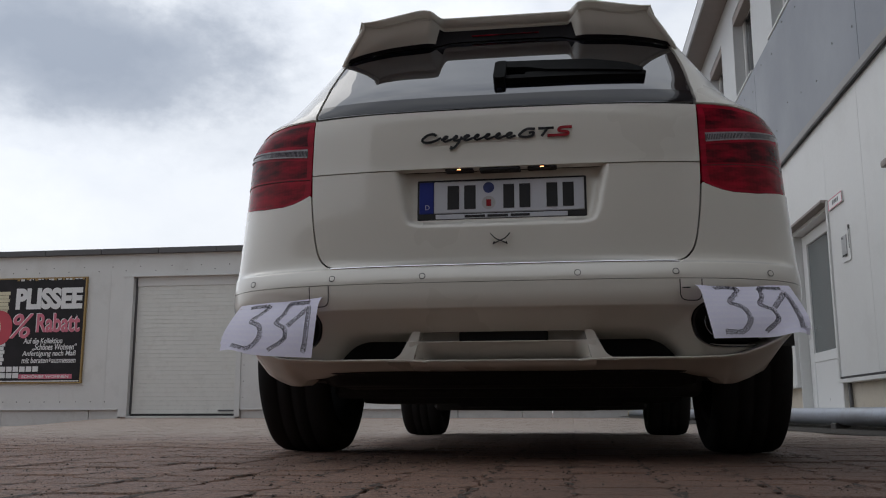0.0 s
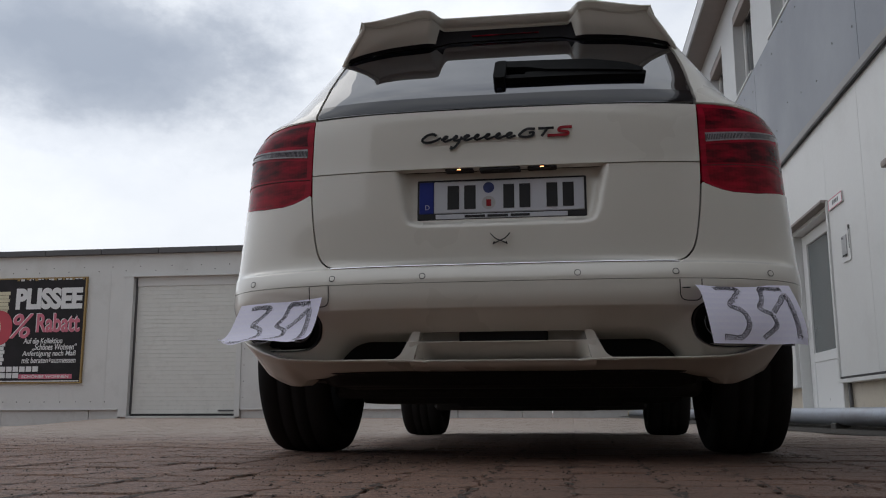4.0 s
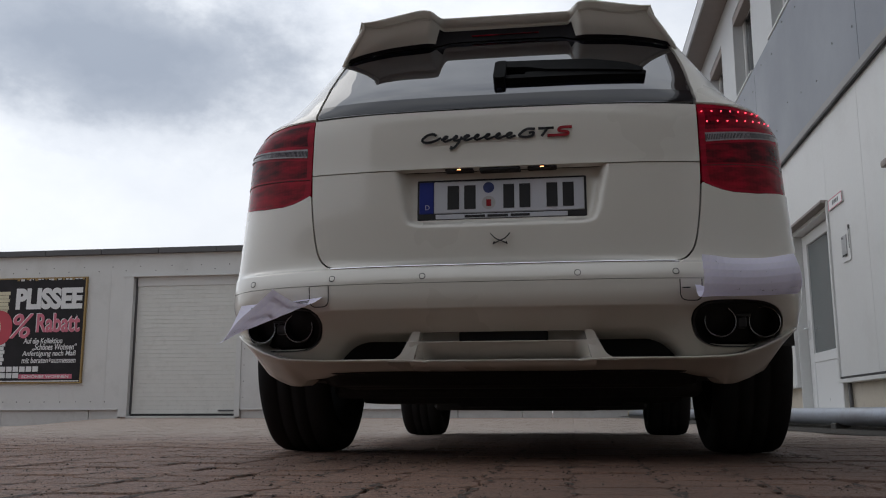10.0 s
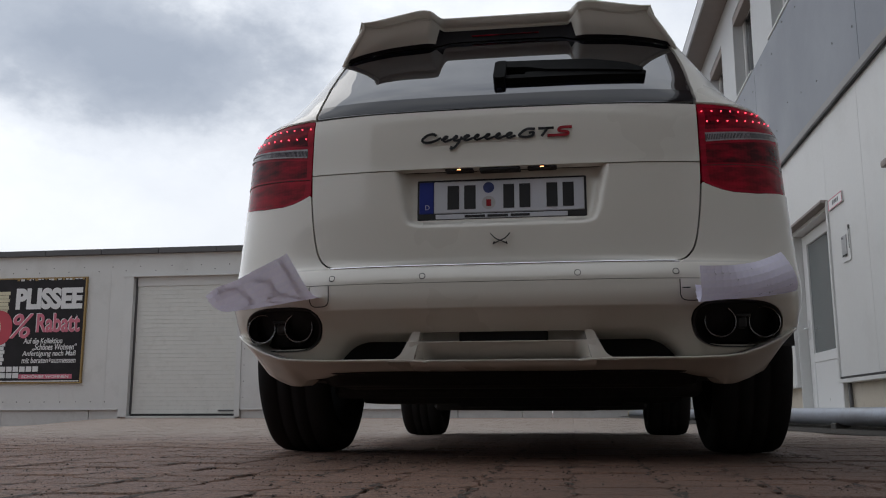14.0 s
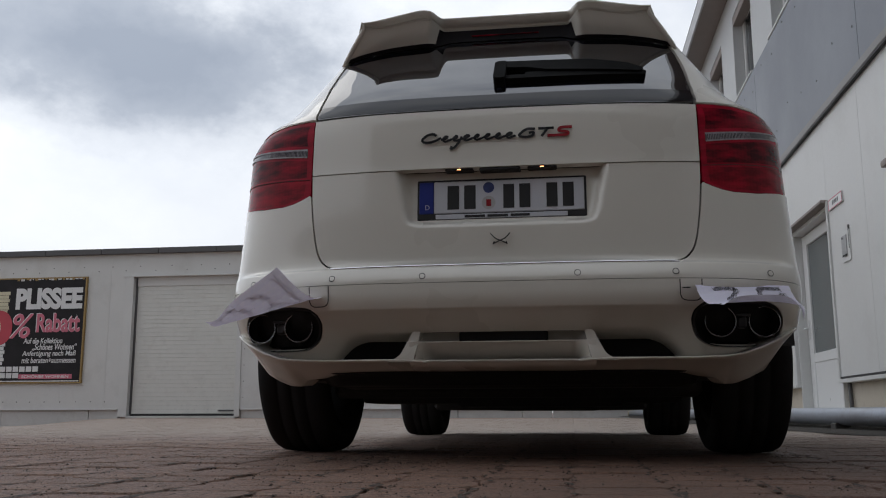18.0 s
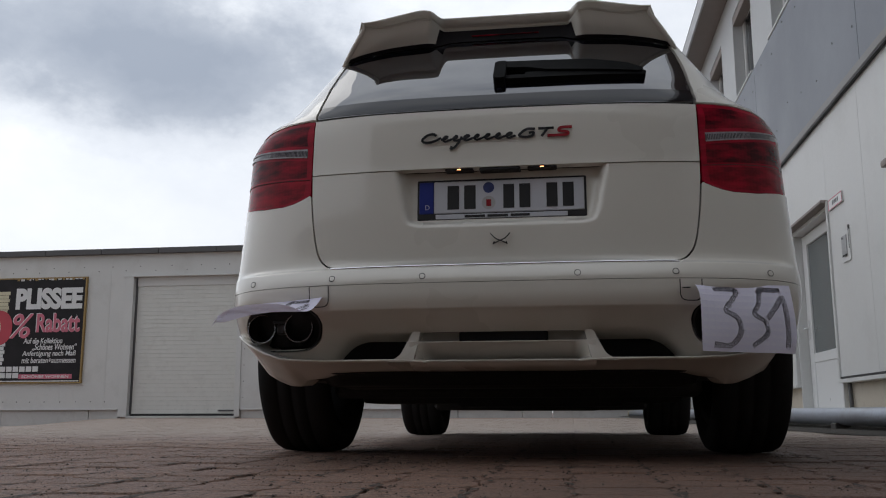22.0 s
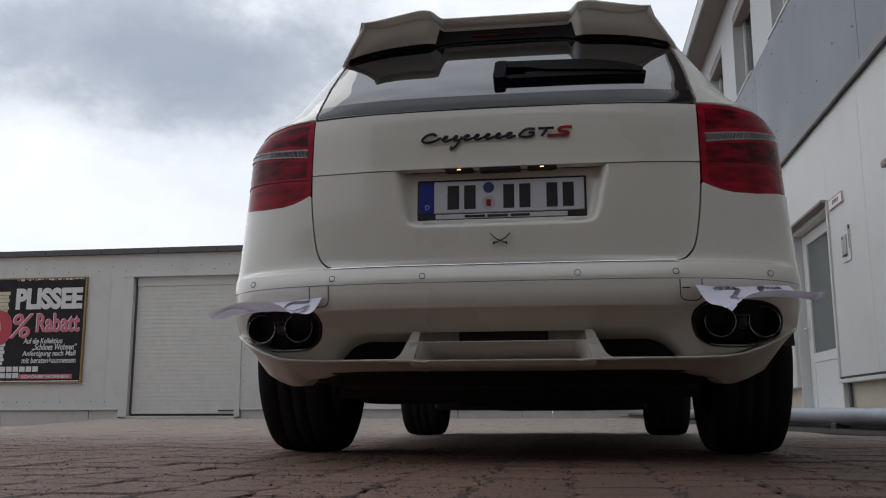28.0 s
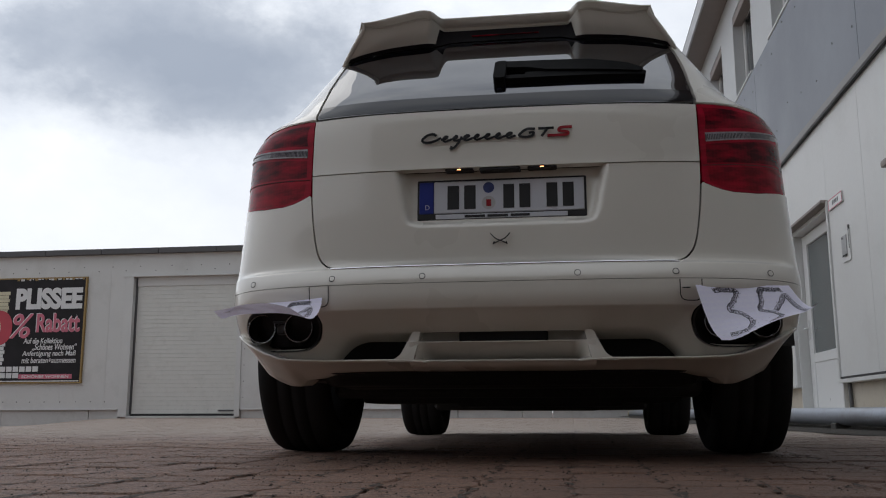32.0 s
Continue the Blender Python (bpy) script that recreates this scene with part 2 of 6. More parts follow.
def clouds():
    n = Nodes("overcast_sky")
    at = n.coords()
    norm = n.add("ShaderNodeVectorMath", operation="NORMALIZE")
    n.link(at, norm.inputs[0])
    d = norm.outputs[0]
    # flattened so that the layers lie level
    flat = n.add("ShaderNodeVectorMath", operation="MULTIPLY")
    n.link(d, flat.inputs[0])
    flat.inputs[1].default_value = (1.0, 1.0, 1.55)
    wob = n.noise(flat.outputs[0], 3.2, 7.0, 0.6)
    soft = n.noise(flat.outputs[0], 1.7, 5.0, 0.55)
    fine = n.noise(flat.outputs[0], 9.0, 6.0, 0.6)
    # one long dark bank of cloud
    bank = n.add("ShaderNodeVectorMath", operation="DISTANCE")
    mv = n.add("ShaderNodeVectorMath", operation="MULTIPLY")
    n.link(d, mv.inputs[0])
    mv.inputs[1].default_value = (0.62, 0.62, 1.55)
    n.link(mv.outputs[0], bank.inputs[0])
    bank.inputs[1].default_value = tuple(a * b for a, b in zip(BANK, (0.62, 0.62, 1.55)))
    edge = n.math("ADD", bank.outputs["Value"], n.math("ADD", n.math("MULTIPLY", n.math("SUBTRACT", wob, 0.5), 0.30), n.math("MULTIPLY", n.math("SUBTRACT", fine, 0.5), 0.07)))
    dark = n.ramp(edge, [(0.03, 1.0), (0.085, 0.80), (0.135, 0.22), (0.19, 0.0)])
    body = n.math("ADD", n.math("MULTIPLY", soft, 0.55), n.math("ADD", n.math("MULTIPLY", wob, 0.35), n.math("MULTIPLY", fine, 0.18)))
    light = n.ramp(body, [(0.38, (0.46, 0.50, 0.58)), (0.53, (0.66, 0.70, 0.77)), (0.66, (0.84, 0.87, 0.91))])
    sep = n.add("ShaderNodeSeparateXYZ")
    n.link(d, sep.inputs[0])
    low = n.ramp(n.math("ADD", sep.outputs["Z"], n.math("MULTIPLY", n.math("SUBTRACT", wob, 0.5), 0.16)), [(0.20, 1.0), (0.36, 0.0)])
    light = n.mix(n.math("MULTIPLY", low, 0.62), light, (0.775, 0.80, 0.835))
    col = n.mix(n.math("MULTIPLY", dark, 0.94), light, (0.275, 0.315, 0.385))
    # the hidden sun lightens its side of the cloud cover
    near_sun = n.add("ShaderNodeVectorMath", operation="DOT_PRODUCT")
    n.link(d, near_sun.inputs[0])
    near_sun.inputs[1].default_value = (-0.53, 0.37, 0.76)
    em = n.add("ShaderNodeEmission")
    n.link(n.math("MULTIPLY", n.math("ADD", n.math("MULTIPLY", n.math("MAXIMUM", n.math("ADD", near_sun.outputs["Value"], 0.3), 0.0), 0.62), 0.52), 1.13), em.inputs["Strength"])
    n.link(col, em.inputs["Color"])
    tr = n.add("ShaderNodeBsdfTransparent")
    mx = n.add("ShaderNodeMixShader", Fac=0.92)
    n.link(tr.outputs[0], mx.inputs[1])
    n.link(em.outputs[0], mx.inputs[2])
    n.link(mx.outputs[0], n.out.inputs["Surface"])
    n.mat.cycles.emission_sampling = "NONE"
    bm = bmesh.new()
    bmesh.ops.create_uvsphere(bm, u_segments=48, v_segments=24, radius=2400)
    bmesh.ops.bisect_plane(bm, geom=bm.verts[:] + bm.edges[:] + bm.faces[:], plane_co=(0, 0, -60), plane_no=(0, 0, -1), clear_outer=True)
    bmesh.ops.reverse_faces(bm, faces=bm.faces[:])
    ob = part("sky_backdrop", bm, n.mat, smooth=True)
    return tagged(ob, "overcast sky with drifting grey clouds", "sky", kind="structure")


# direction of the dark bank at the start
BANK = (-0.490, 0.795, 0.372)
SKY = clouds()

# ---------------------------------------------------------------- ground


def ground_height(x, y):
    far = smoothstep(5.0, 15.0, y)
    # the yard falls away towards its far corner
    dip = smoothstep(0.0, 2.7, -(x + 1.7 + 0.5226 * y))
    return far * (0.068 - 0.25 * dip) - 0.012


def ground_material():
    n = Nodes("block_paving")
    at = n.coords(True)
    br = n.add("ShaderNodeTexBrick", Scale=1.0, Mortar_Size=0.007, Mortar_Smooth=0.3, Brick_Width=0.165, Row_Height=0.2, Bias=0.0)
    br.offset, br.offset_frequency = 0.5, 2
    sp, sw = n.add("ShaderNodeSeparateXYZ"), n.add("ShaderNodeCombineXYZ")
    n.link(at, sp.inputs[0])
    n.link(sp.outputs[1], sw.inputs[0])
    n.link(sp.outputs[0], sw.inputs[1])
    n.link(sw.outputs[0], br.inputs["Vector"])
    br.inputs["Color1"].default_value = (0.245, 0.137, 0.092, 1)
    br.inputs["Color2"].default_value = (0.293, 0.167, 0.113, 1)
    br.inputs["Mortar"].default_value = (0.039, 0.025, 0.016, 1)
    big = n.noise(at, 0.5, 5.0)
    fine = n.noise(at, 45.0, 3.0)
    col = n.mix(n.math("MULTIPLY", fine, 0.5), br.outputs["Color"], (0.257, 0.146, 0.100))
    col = n.mix(n.ramp(big, [(0.35, 0.0), (0.7, 0.45)]), col, (0.300, 0.172, 0.117))
    # shade along the building, put into the paving colour
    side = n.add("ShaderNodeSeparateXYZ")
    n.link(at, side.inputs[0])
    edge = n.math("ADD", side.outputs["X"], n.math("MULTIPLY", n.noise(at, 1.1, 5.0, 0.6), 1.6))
    side_shade = n.ramp(n.math("MULTIPLY", n.math("ADD", edge, 1.0), 0.25), [(0.42, 0.0), (0.70, 0.92)])
    col = n.mix(side_shade, col, (0.106, 0.057, 0.038))
    # a paler, greyer band crosses the yard farther off
    wavy_y = n.math("ADD", side.outputs["Y"], n.math("MULTIPLY", n.noise(at, 0.35, 4.0, 0.6), 3.0))
    far_pale = n.ramp(n.math("MULTIPLY", wavy_y, 0.05), [(0.10, 0.0), (0.24, 0.80), (0.66, 0.80), (0.76, 0.0)])
    col = n.mix(far_pale, col, (0.470, 0.392, 0.330))
    # slightly darker towards the viewer
    near_dark = n.ramp(n.math("MULTIPLY", n.math("ADD", wavy_y, 6.0), 0.1), [(0.62, 0.05), (0.85, 0.0)])
    col = n.mix(near_dark, col, (0.091, 0.057, 0.042))
    n.link(col, n.bsdf.inputs["Base Color"])
    n.bsdf.inputs["Roughness"].default_value = 0.62
    n.bump(n.math("ADD", br.outputs["Fac"], n.math("MULTIPLY", fine, -0.6)), 0.5, -0.006)
    return n.mat


PAVING = ground_material()


def ground():
    bm = bmesh.new()
    xs = sorted({*[i * 0.5 for i in range(-40, 21)], -2500, -900, -300, -120, -60, -30, 14, 22, 40, 100, 300, 900, 2500})
    ys = sorted({*[i * 0.5 for i in range(-16, 41)], -2500, -900, -300, -120, -50, -20, 26, 40, 80, 200, 600, 2500})
    grid = [[bm.verts.new((x, y, ground_height(x, y) - 0.008)) for x in xs] for y in ys]
    for r0, r1 in zip(grid, grid[1:]):
        for i in range(len(xs) - 1):
            bm.faces.new((r0[i], r0[i + 1], r1[i + 1], r1[i]))
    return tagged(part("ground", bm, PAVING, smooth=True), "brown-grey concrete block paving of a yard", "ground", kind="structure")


GROUND = ground()

# ---------------------------------------------------------------- the car
# World x is the car's right, y its way forward; the rear axle stands over the origin.
ZK = (0.20, 0.25, 0.27, 0.29, 0.31, 0.36, 0.42, 0.4525, 0.4585, 0.50, 0.540, 0.575, 0.583, 0.590, 0.600, 0.620, 0.66, 0.75, 0.90, 1.02, 1.10, 1.16, 1.30, 1.45, 1.56)
# profile along the middle: upright gate over a shelf of the bumper; and the smoother one of the corners
YC = (-0.46, -0.66, -0.710, -0.755, -0.790, -0.845, -0.932, -0.985, -0.991, -1.001, -1.0, -0.983, -0.976, -0.955, -0.936, -0.930, -0.928, -0.925, -0.915, -0.905, -0.895, -0.865, -0.738, -0.588, -0.482)
YR = (-0.46, -0.70, -0.760, -0.820, -0.862, -0.912, -0.953, -0.975, -0.978, -0.995, -1.0, -0.988, -0.983, -0.973, -0.963, -0.953, -0.940, -0.925, -0.915, -0.905, -0.895, -0.865, -0.738, -0.588, -0.482)
WK = (0.75, 0.785, 0.828, 0.860, 0.884, 0.902, 0.925, 0.9315, 0.9325, 0.939, 0.9385, 0.937, 0.9365, 0.9362, 0.936, 0.935, 0.933, 0.927, 0.917, 0.909, 0.860, 0.776, 0.686, 0.598, 0.528)
ROUND, YS, POW = 3.6, -0.45, 1.8


def tangents(values):
    """Slopes of a smooth curve through the profile's knots that never overshoots."""
    d = [(values[i + 1] - values[i]) / (ZK[i + 1] - ZK[i]) for i in range(len(ZK) - 1)]
    m = [d[0]]
    for a, b in zip(d, d[1:]):
        m.append(0.0 if a * b <= 0 else 2 * a * b / (a + b))
    return m + [d[-1]]


SLOPES = {id(v): tangents(v) for v in (YC, YR, WK)}


def along(z, values):
    """A profile value at height z."""
    z = min(max(z, ZK[0]), ZK[-1])
    i = max(0, min(len(ZK) - 2, int(np.searchsorted(ZK, z)) - 1))
    h = ZK[i + 1] - ZK[i]
    t = (z - ZK[i]) / h
    m = SLOPES[id(values)]
    return (1 + 2 * t) * (1 - t) ** 2 * values[i] + t * (1 - t) ** 2 * h * m[i] + t * t * (3 - 2 * t) * values[i + 1] + t * t * (t - 1) * h * m[i + 1]


def dom(x, z):
    """The flat coordinate of a point x metres from the car's middle at height z."""
    s = min(1.0, abs(x) / along(z, WK)) ** (ROUND / 2)
    return math.copysign((math.asin(s) / (math.pi / 2)) ** (1 / POW), x)


def skin(a, z, inset=0.0):
    """The car's outer skin at flat coordinate a (0 middle of the rear, 1 at the flank, then metres forward) and height z."""
    s, a = (1 if a >= 0 else -1), abs(a)
    high = smoothstep(0.49, 0.54, z)
    round_off = smoothstep(0.39 + 0.27 * high, 0.53 + 0.31 * high, a)
    w, yc = along(z, WK), along(z, YC) * (1 - round_off) + along(z, YR) * round_off
    if a > 1:
        y = YS + (a - 1)
        w += 0.028 * math.exp(-((y / 0.5) ** 2)) * smoothstep(1.0, 0.6, z) * smoothstep(-0.45, -0.1, y) + 0.02 * math.exp(-(((y - 2.85) / 0.5) ** 2)) * smoothstep(1.0, 0.6, z)
        nose = max(0.0, (y - 2.5) / 1.15)
        return Vector((s * (w * (1 - 0.55 * min(1, nose) ** 3.2) - inset), y, z))
    f = a ** POW * math.pi / 2
    x = w * math.sin(f) ** (2 / ROUND)
    y = yc + (YS - yc) * (1 - max(0.0, math.cos(f)) ** (2 / ROUND))
    if inset:
        x, y = x - inset * (x / w) ** 4, y + inset * (1 - (x / w) ** 4)
    return Vector((s * x, y, z))


def mirror(half):
    """A closed outline from its right half, given from bottom middle to top middle."""
    return half + [(-a, z) for a, z in reversed(half) if abs(a) > 1e-6]


def xz(*pts):
    return [(dom(x, z), z) for x, z in pts]


CUT_A = [i * 0.025 for i in range(-40, 41)]
CUT_A_SIDE = CUT_A + [s * (1 + 0.12 * i) for i in range(1, 36) for s in (-1, 1)]
CUT_Z = [0.2 + i * 0.02 for i in range(75)] + [0.548, 0.568, 0.574, 0.578, 0.583, 0.587, 0.590, 0.594, 0.605, 0.612]

CAR = thing("car", "cream white sport utility car, rear view, parked on paving", "car")


def arch(cy, radius, a0, a1, steps=14, cz=0.372):
    out = []
    for k in range(steps + 1):
        t = radians(a0 + (a1 - a0) * k / steps)
        out.append((1 + cy - YS + radius * math.cos(t), cz + radius * math.sin(t)))
    return out


LAMP_LOW = [(0.6145, 0.842), (0.645, 0.828), (0.675, 0.818), (0.71, 0.812), (0.783, 0.813)]
LAMP_HALF = xz(*LAMP_LOW) + [(0.90, 0.832), (1.03, 0.850), (1.06, 0.92), (1.04, 1.0), (0.99, 1.055), (0.90, 1.078)] + xz((0.80, 1.091), (0.72, 1.098), (0.66, 1.099), (0.6145, 1.098))


def through_points(points, sub=5):
    """A smooth curve through 2D points."""
    out = []
    n = len(points)
    for i in range(n - 1):
        p0, p1, p2, p3 = (Vector(points[max(i - 1, 0)]), Vector(points[i]), Vector(points[i + 1]), Vector(points[min(i + 2, n - 1)]))
        for k in range(sub):
            t = k / sub
            out.append(tuple(0.5 * ((2 * p1) + (p2 - p0) * t + (2 * p0 - 5 * p1 + 4 * p2 - p3) * t * t + (3 * p1 - p0 - 3 * p2 + p3) * t ** 3)))
    out.append(tuple(points[-1]))
    return out


def gate_edge(grow=0.0):
    """Lower side edge of the tailgate, from its bottom to below the lamp, moved outwards by grow."""
    line = through_points([(0.515, 0.5935), (0.548, 0.606), (0.570, 0.630), (0.584, 0.668), (0.596, 0.74), (0.606, 0.835)])
    out = []
    for i, q in enumerate(line):
        a, b = Vector(line[max(0, i - 1)]), Vector(line[min(len(line) - 1, i + 1)])
        d = (b - a).normalized()
        out.append((q[0] + d.y * grow, q[1] - d.x * grow))
    return out


def body_shell():
    gate = gate_edge(0.0052)
    half = [(0.0, 0.5335), (0.5, 0.5335), (1.05, 0.5335)] + arch(0.0, 0.43, 156, 8) + [(1.92, 0.30), (2.83, 0.30)] + arch(2.855, 0.43, 172, 8) + [
        (4.85, 0.40), (4.95, 0.62), (4.85, 0.84), (4.3, 0.99), (3.5, 1.075), (2.4, 1.09), (1.4, 1.10), (1.12, 1.104)]
    top = [(1.0, 1.103), (0.93, 1.104)] + xz((0.78, 1.103), (0.66, 1.103), (0.612, 1.102)) + xz((0.612, 1.0985))
    lo = [(a, z - 0.003) for a, z in LAMP_HALF[:5]]
    ring = top + [(a, z + 0.003) for a, z in reversed(LAMP_HALF[9:])] + [(a + 0.004, z) for a, z in reversed(LAMP_HALF[5:9])] + list(reversed(lo))
    half = half + ring + list(reversed(xz(*gate))) + [(0.0, 0.586)]
    return sheet([mirror(half)], lambda a, z: skin(a, z), CUT_A_SIDE, CUT_Z, rim=0.02)


def plate_recess(x, z):
    sx = 0.331 - 0.20 * max(0.0, 0.90 - z) - abs(x)
    sz = z - 0.717
    return 0.042 * smoothstep(0.0, 0.030, min(sx, sz) - 0.012 * smoothstep(0.05, 0.0, max(0, sz)) * smoothstep(0.05, 0, max(0, sx)))


part("body_shell", body_shell(), PAINT, CAR, smooth=True)

# dark backing behind the panel gaps
bm = sheet([mirror([(0.0, 0.36), (0.96, 0.36), (0.98, 0.62), (0.98, 1.06), (0.9, 1.12), (0.72, 1.2), (0.70, 1.5), (0.0, 1.5)])], lambda a, z: skin(a, z, 0.06 + 0.05 * smoothstep(1.02, 1.15, z)), [i * 0.05 for i in range(-20, 21)], [0.3 + 0.06 * i for i in range(20)])
part("inner_frame", bm, DARKSEAM, CAR)

# tailgate: upper panel with a lip over the lower one
GATE = new("tailgate")
GATE.parent = CAR
up = xz(*[(0.6085, 0.905 + 0.019 * k) for k in range(11)], (0.43, 1.0985))
bm = sheet([mirror([(0.0, 0.905)] + up + [(0.0, 1.101)])], lambda a, z: skin(a, z) + Vector((0, -0.0015 * smoothstep(0.93, 0.905, z), 0)), CUT_A, CUT_Z + [0.91, 0.93, 0.915], rim=0.03)
part("upper_panel", bm, PAINT, GATE, smooth=True)
low = xz(*gate_edge(), (0.6065, 0.85), (0.6075, 0.875), (0.6085, 0.9025))
bm = sheet([mirror([(0.0, 0.594)] + low + [(0.0, 0.9025)])], lambda a, z: (lambda q: Vector((q.x, max(q.y, -0.934) + 0.001 + plate_recess(q.x, z), z)))(skin(a, z)), [i * 0.009 for i in range(-75, 76)], [0.594 + 0.007 * i for i in range(45)], rim=0.012)
part("lower_panel", bm, PAINT, GATE, smooth=True)

# rear window
glass = xz((0.604, 1.104), (0.604, 1.16), (0.597, 1.25), (0.582, 1.36), (0.555, 1.44), (0.50, 1.47))
bm = sheet([mirror([(0.0, 1.1075)] + glass + [(0.0, 1.48)])], lambda a, z: skin(a, z, 0.003), CUT_A, CUT_Z, rim=0.006)
part("rear_window", bm, GLASSDARK, GATE, "dark tinted rear window", smooth=True)
border = xz((0.6035, 1.1085), (0.6035, 1.13), (0.6025, 1.157), (0.45, 1.158), (0.2, 1.159))
bm = sheet([mirror([(0.0, 1.1085)] + border + [(0.0, 1.159)])], lambda a, z: skin(a, z, 0.0022), CUT_A, CUT_Z, rim=0.001, soften=0.0005)
part("window_border", bm, FRIT, GATE, "black printed border of the window", smooth=True)

# roof pillars either side of the window
for s in (1, -1):
    half = xz((0.612, 1.106), (0.612, 1.16), (0.605, 1.25), (0.590, 1.36), (0.562, 1.45)) + [(0.80, 1.55), (1.25, 1.58), (1.6, 1.58), (1.5, 1.45), (1.3, 1.25), (1.12, 1.108), (0.93, 1.107), (0.85, 1.107)]
    loop = [(s * a, z) for a, z in half]
    bm = sheet([loop], lambda a, z: skin(a, z), CUT_A_SIDE, CUT_Z, rim=0.02)
    part("roof_pillar", bm, PAINT, CAR, smooth=True)


def roof():
    bm = bmesh.new()
    rows = []
    for i in range(15):
        y = -0.24 + 1.84 * i / 14
        row = []
        for k in range(13):
            t = -1 + 2 * k / 12
            w = 0.575 - 0.02 * (i / 14)
            crown = 0.105 * (1 - abs(t) ** 2.6)
            z = 1.555 + crown * smoothstep(-0.6, 0.3, y) * 0.9 + 0.01 - 0.08 * smoothstep(1.1, 1.7, y)
            row.append(bm.verts.new((w * t, y, z)))
        rows.append(row)
    for r0, r1 in zip(rows, rows[1:]):
        for k in range(12):
            bm.faces.new((r0[k], r0[k + 1], r1[k + 1], r1[k]))
    return thicken(bm, 0.03)


part("roof_panel", roof(), PAINT, CAR, smooth=True)


def quad_sheet(corners, steps=8, bulge=(0, 0, 0), thick=0.006):
    """A curved four-cornered pane."""
    bm = bmesh.new()
    c = [Vector(q) for q in corners]
    g = []
    for i in range(steps + 1):
        v = i / steps
        row = []
        for k in range(steps + 1):
            u = k / steps
            q = (c[0] * (1 - u) + c[1] * u) * (1 - v) + (c[3] * (1 - u) + c[2] * u) * v
            row.append(bm.verts.new(q + Vector(bulge) * 16 * u * (1 - u) * v * (1 - v)))
        g.append(row)
    for r0, r1 in zip(g, g[1:]):
        for k in range(steps):
            bm.faces.new((r0[k], r0[k + 1], r1[k + 1], r1[k]))
    return thicken(bm, thick)


# hood, windscreen, side windows and nose, which close the car
part("hood", quad_sheet([(-0.82, 2.15, 1.085), (0.82, 2.15, 1.085), (0.55, 3.6, 0.86), (-0.55, 3.6, 0.86)], 10, (0, 0, 0.05), 0.02), PAINT, CAR, smooth=True)
part("windscreen", quad_sheet([(-0.78, 2.2, 1.08), (0.78, 2.2, 1.08), (0.56, 1.55, 1.52), (-0.56, 1.55, 1.52)], 10, (0, 0.08, 0.02)), GLASSDARK, CAR, smooth=True)
for s in (1, -1):
    part("side_window", quad_sheet([(s * 0.87, -0.25, 1.10), (s * 0.86, 2.1, 1.085), (s * 0.60, 1.45, 1.54), (s * 0.60, 0.1, 1.56)], 8, (s * 0.03, 0, 0.01)), GLASSDARK, CAR, smooth=True)
part("front_bumper", quad_sheet([(-0.62, 3.62, 0.26), (0.62, 3.62, 0.26), (0.58, 3.58, 0.87), (-0.58, 3.58, 0.87)], 8, (0, 0.16, 0), 0.03), PAINT, CAR, smooth=True)

# lower bumper with holes for the exhausts
OVAL = [(0.560, 0.41), (0.562, 0.435), (0.575, 0.452), (0.605, 0.467), (0.68, 0.472), (0.765, 0.470), (0.812, 0.454), (0.833, 0.418), (0.822, 0.376), (0.790, 0.352), (0.74, 0.344), (0.66, 0.342), (0.61, 0.348), (0.575, 0.371)]


def ovals(scale=1.0):
    cx, cz = 0.697, 0.410
    pts = []
    loop = through_points(OVAL[-2:] + OVAL + OVAL[:2], 4)[8:-4]
    for x, z in loop[:len(OVAL) * 4]:
        pts.append((cx + (x - cx) * scale, cz + (z - cz) * scale))
    return pts


def pocket_depth(x, z):
    """How far the bumper draws in to the air pockets beside the middle."""
    a, b = 0.399 - z, 0.545 - abs(x) - 0.70 * (z - 0.31)
    h = max(0.0, 0.05 - abs(a - b)) / 0.05
    return 0.15 * smoothstep(0.0, 0.062, min(a, b) - h * h * 0.0125)


bump_half = [(0.0, 0.394)] + xz((0.15, 0.394), (0.245, 0.3935), (0.25, 0.385), (0.252, 0.300), (0.45, 0.300), (0.60, 0.302), (0.68, 0.312), (0.75, 0.330), (0.815, 0.360), (0.87, 0.390)) + [(0.95, 0.408), (1.0, 0.415), (1.025, 0.415)] + [(1.045, 0.48), (1.055, 0.5308), (0.9, 0.5317), (0.5, 0.5317), (0.0, 0.5317)]
bm = sheet([mirror(bump_half), xz(*ovals(1.03)), [(-a, z) for a, z in xz(*ovals(1.03))]], lambda a, z: (lambda q: q + Vector((0, pocket_depth(q.x, z), 0)))(skin(a, z)), [i * 0.0125 for i in range(-80, 81)], [0.3 + 0.008 * i for i in range(31)] + [0.449, 0.4525, 0.4545, 0.4565, 0.4585, 0.462], rim=0.014)
part("lower_bumper", bm, PAINT, CAR, smooth=True)


# lower lip: a rounded bar from flank to flank that turns up at its ends
LIP_Z = 0.43


def lip_frame(a):
    """Front line of the lip at flat coordinate a, and the way outwards."""
    q, e = skin(a, LIP_Z), 1e-3
    d = skin(a + e, LIP_Z) - skin(a - e, LIP_Z)
    n = Vector((d.y, -d.x, 0)).normalized()
    return q, n


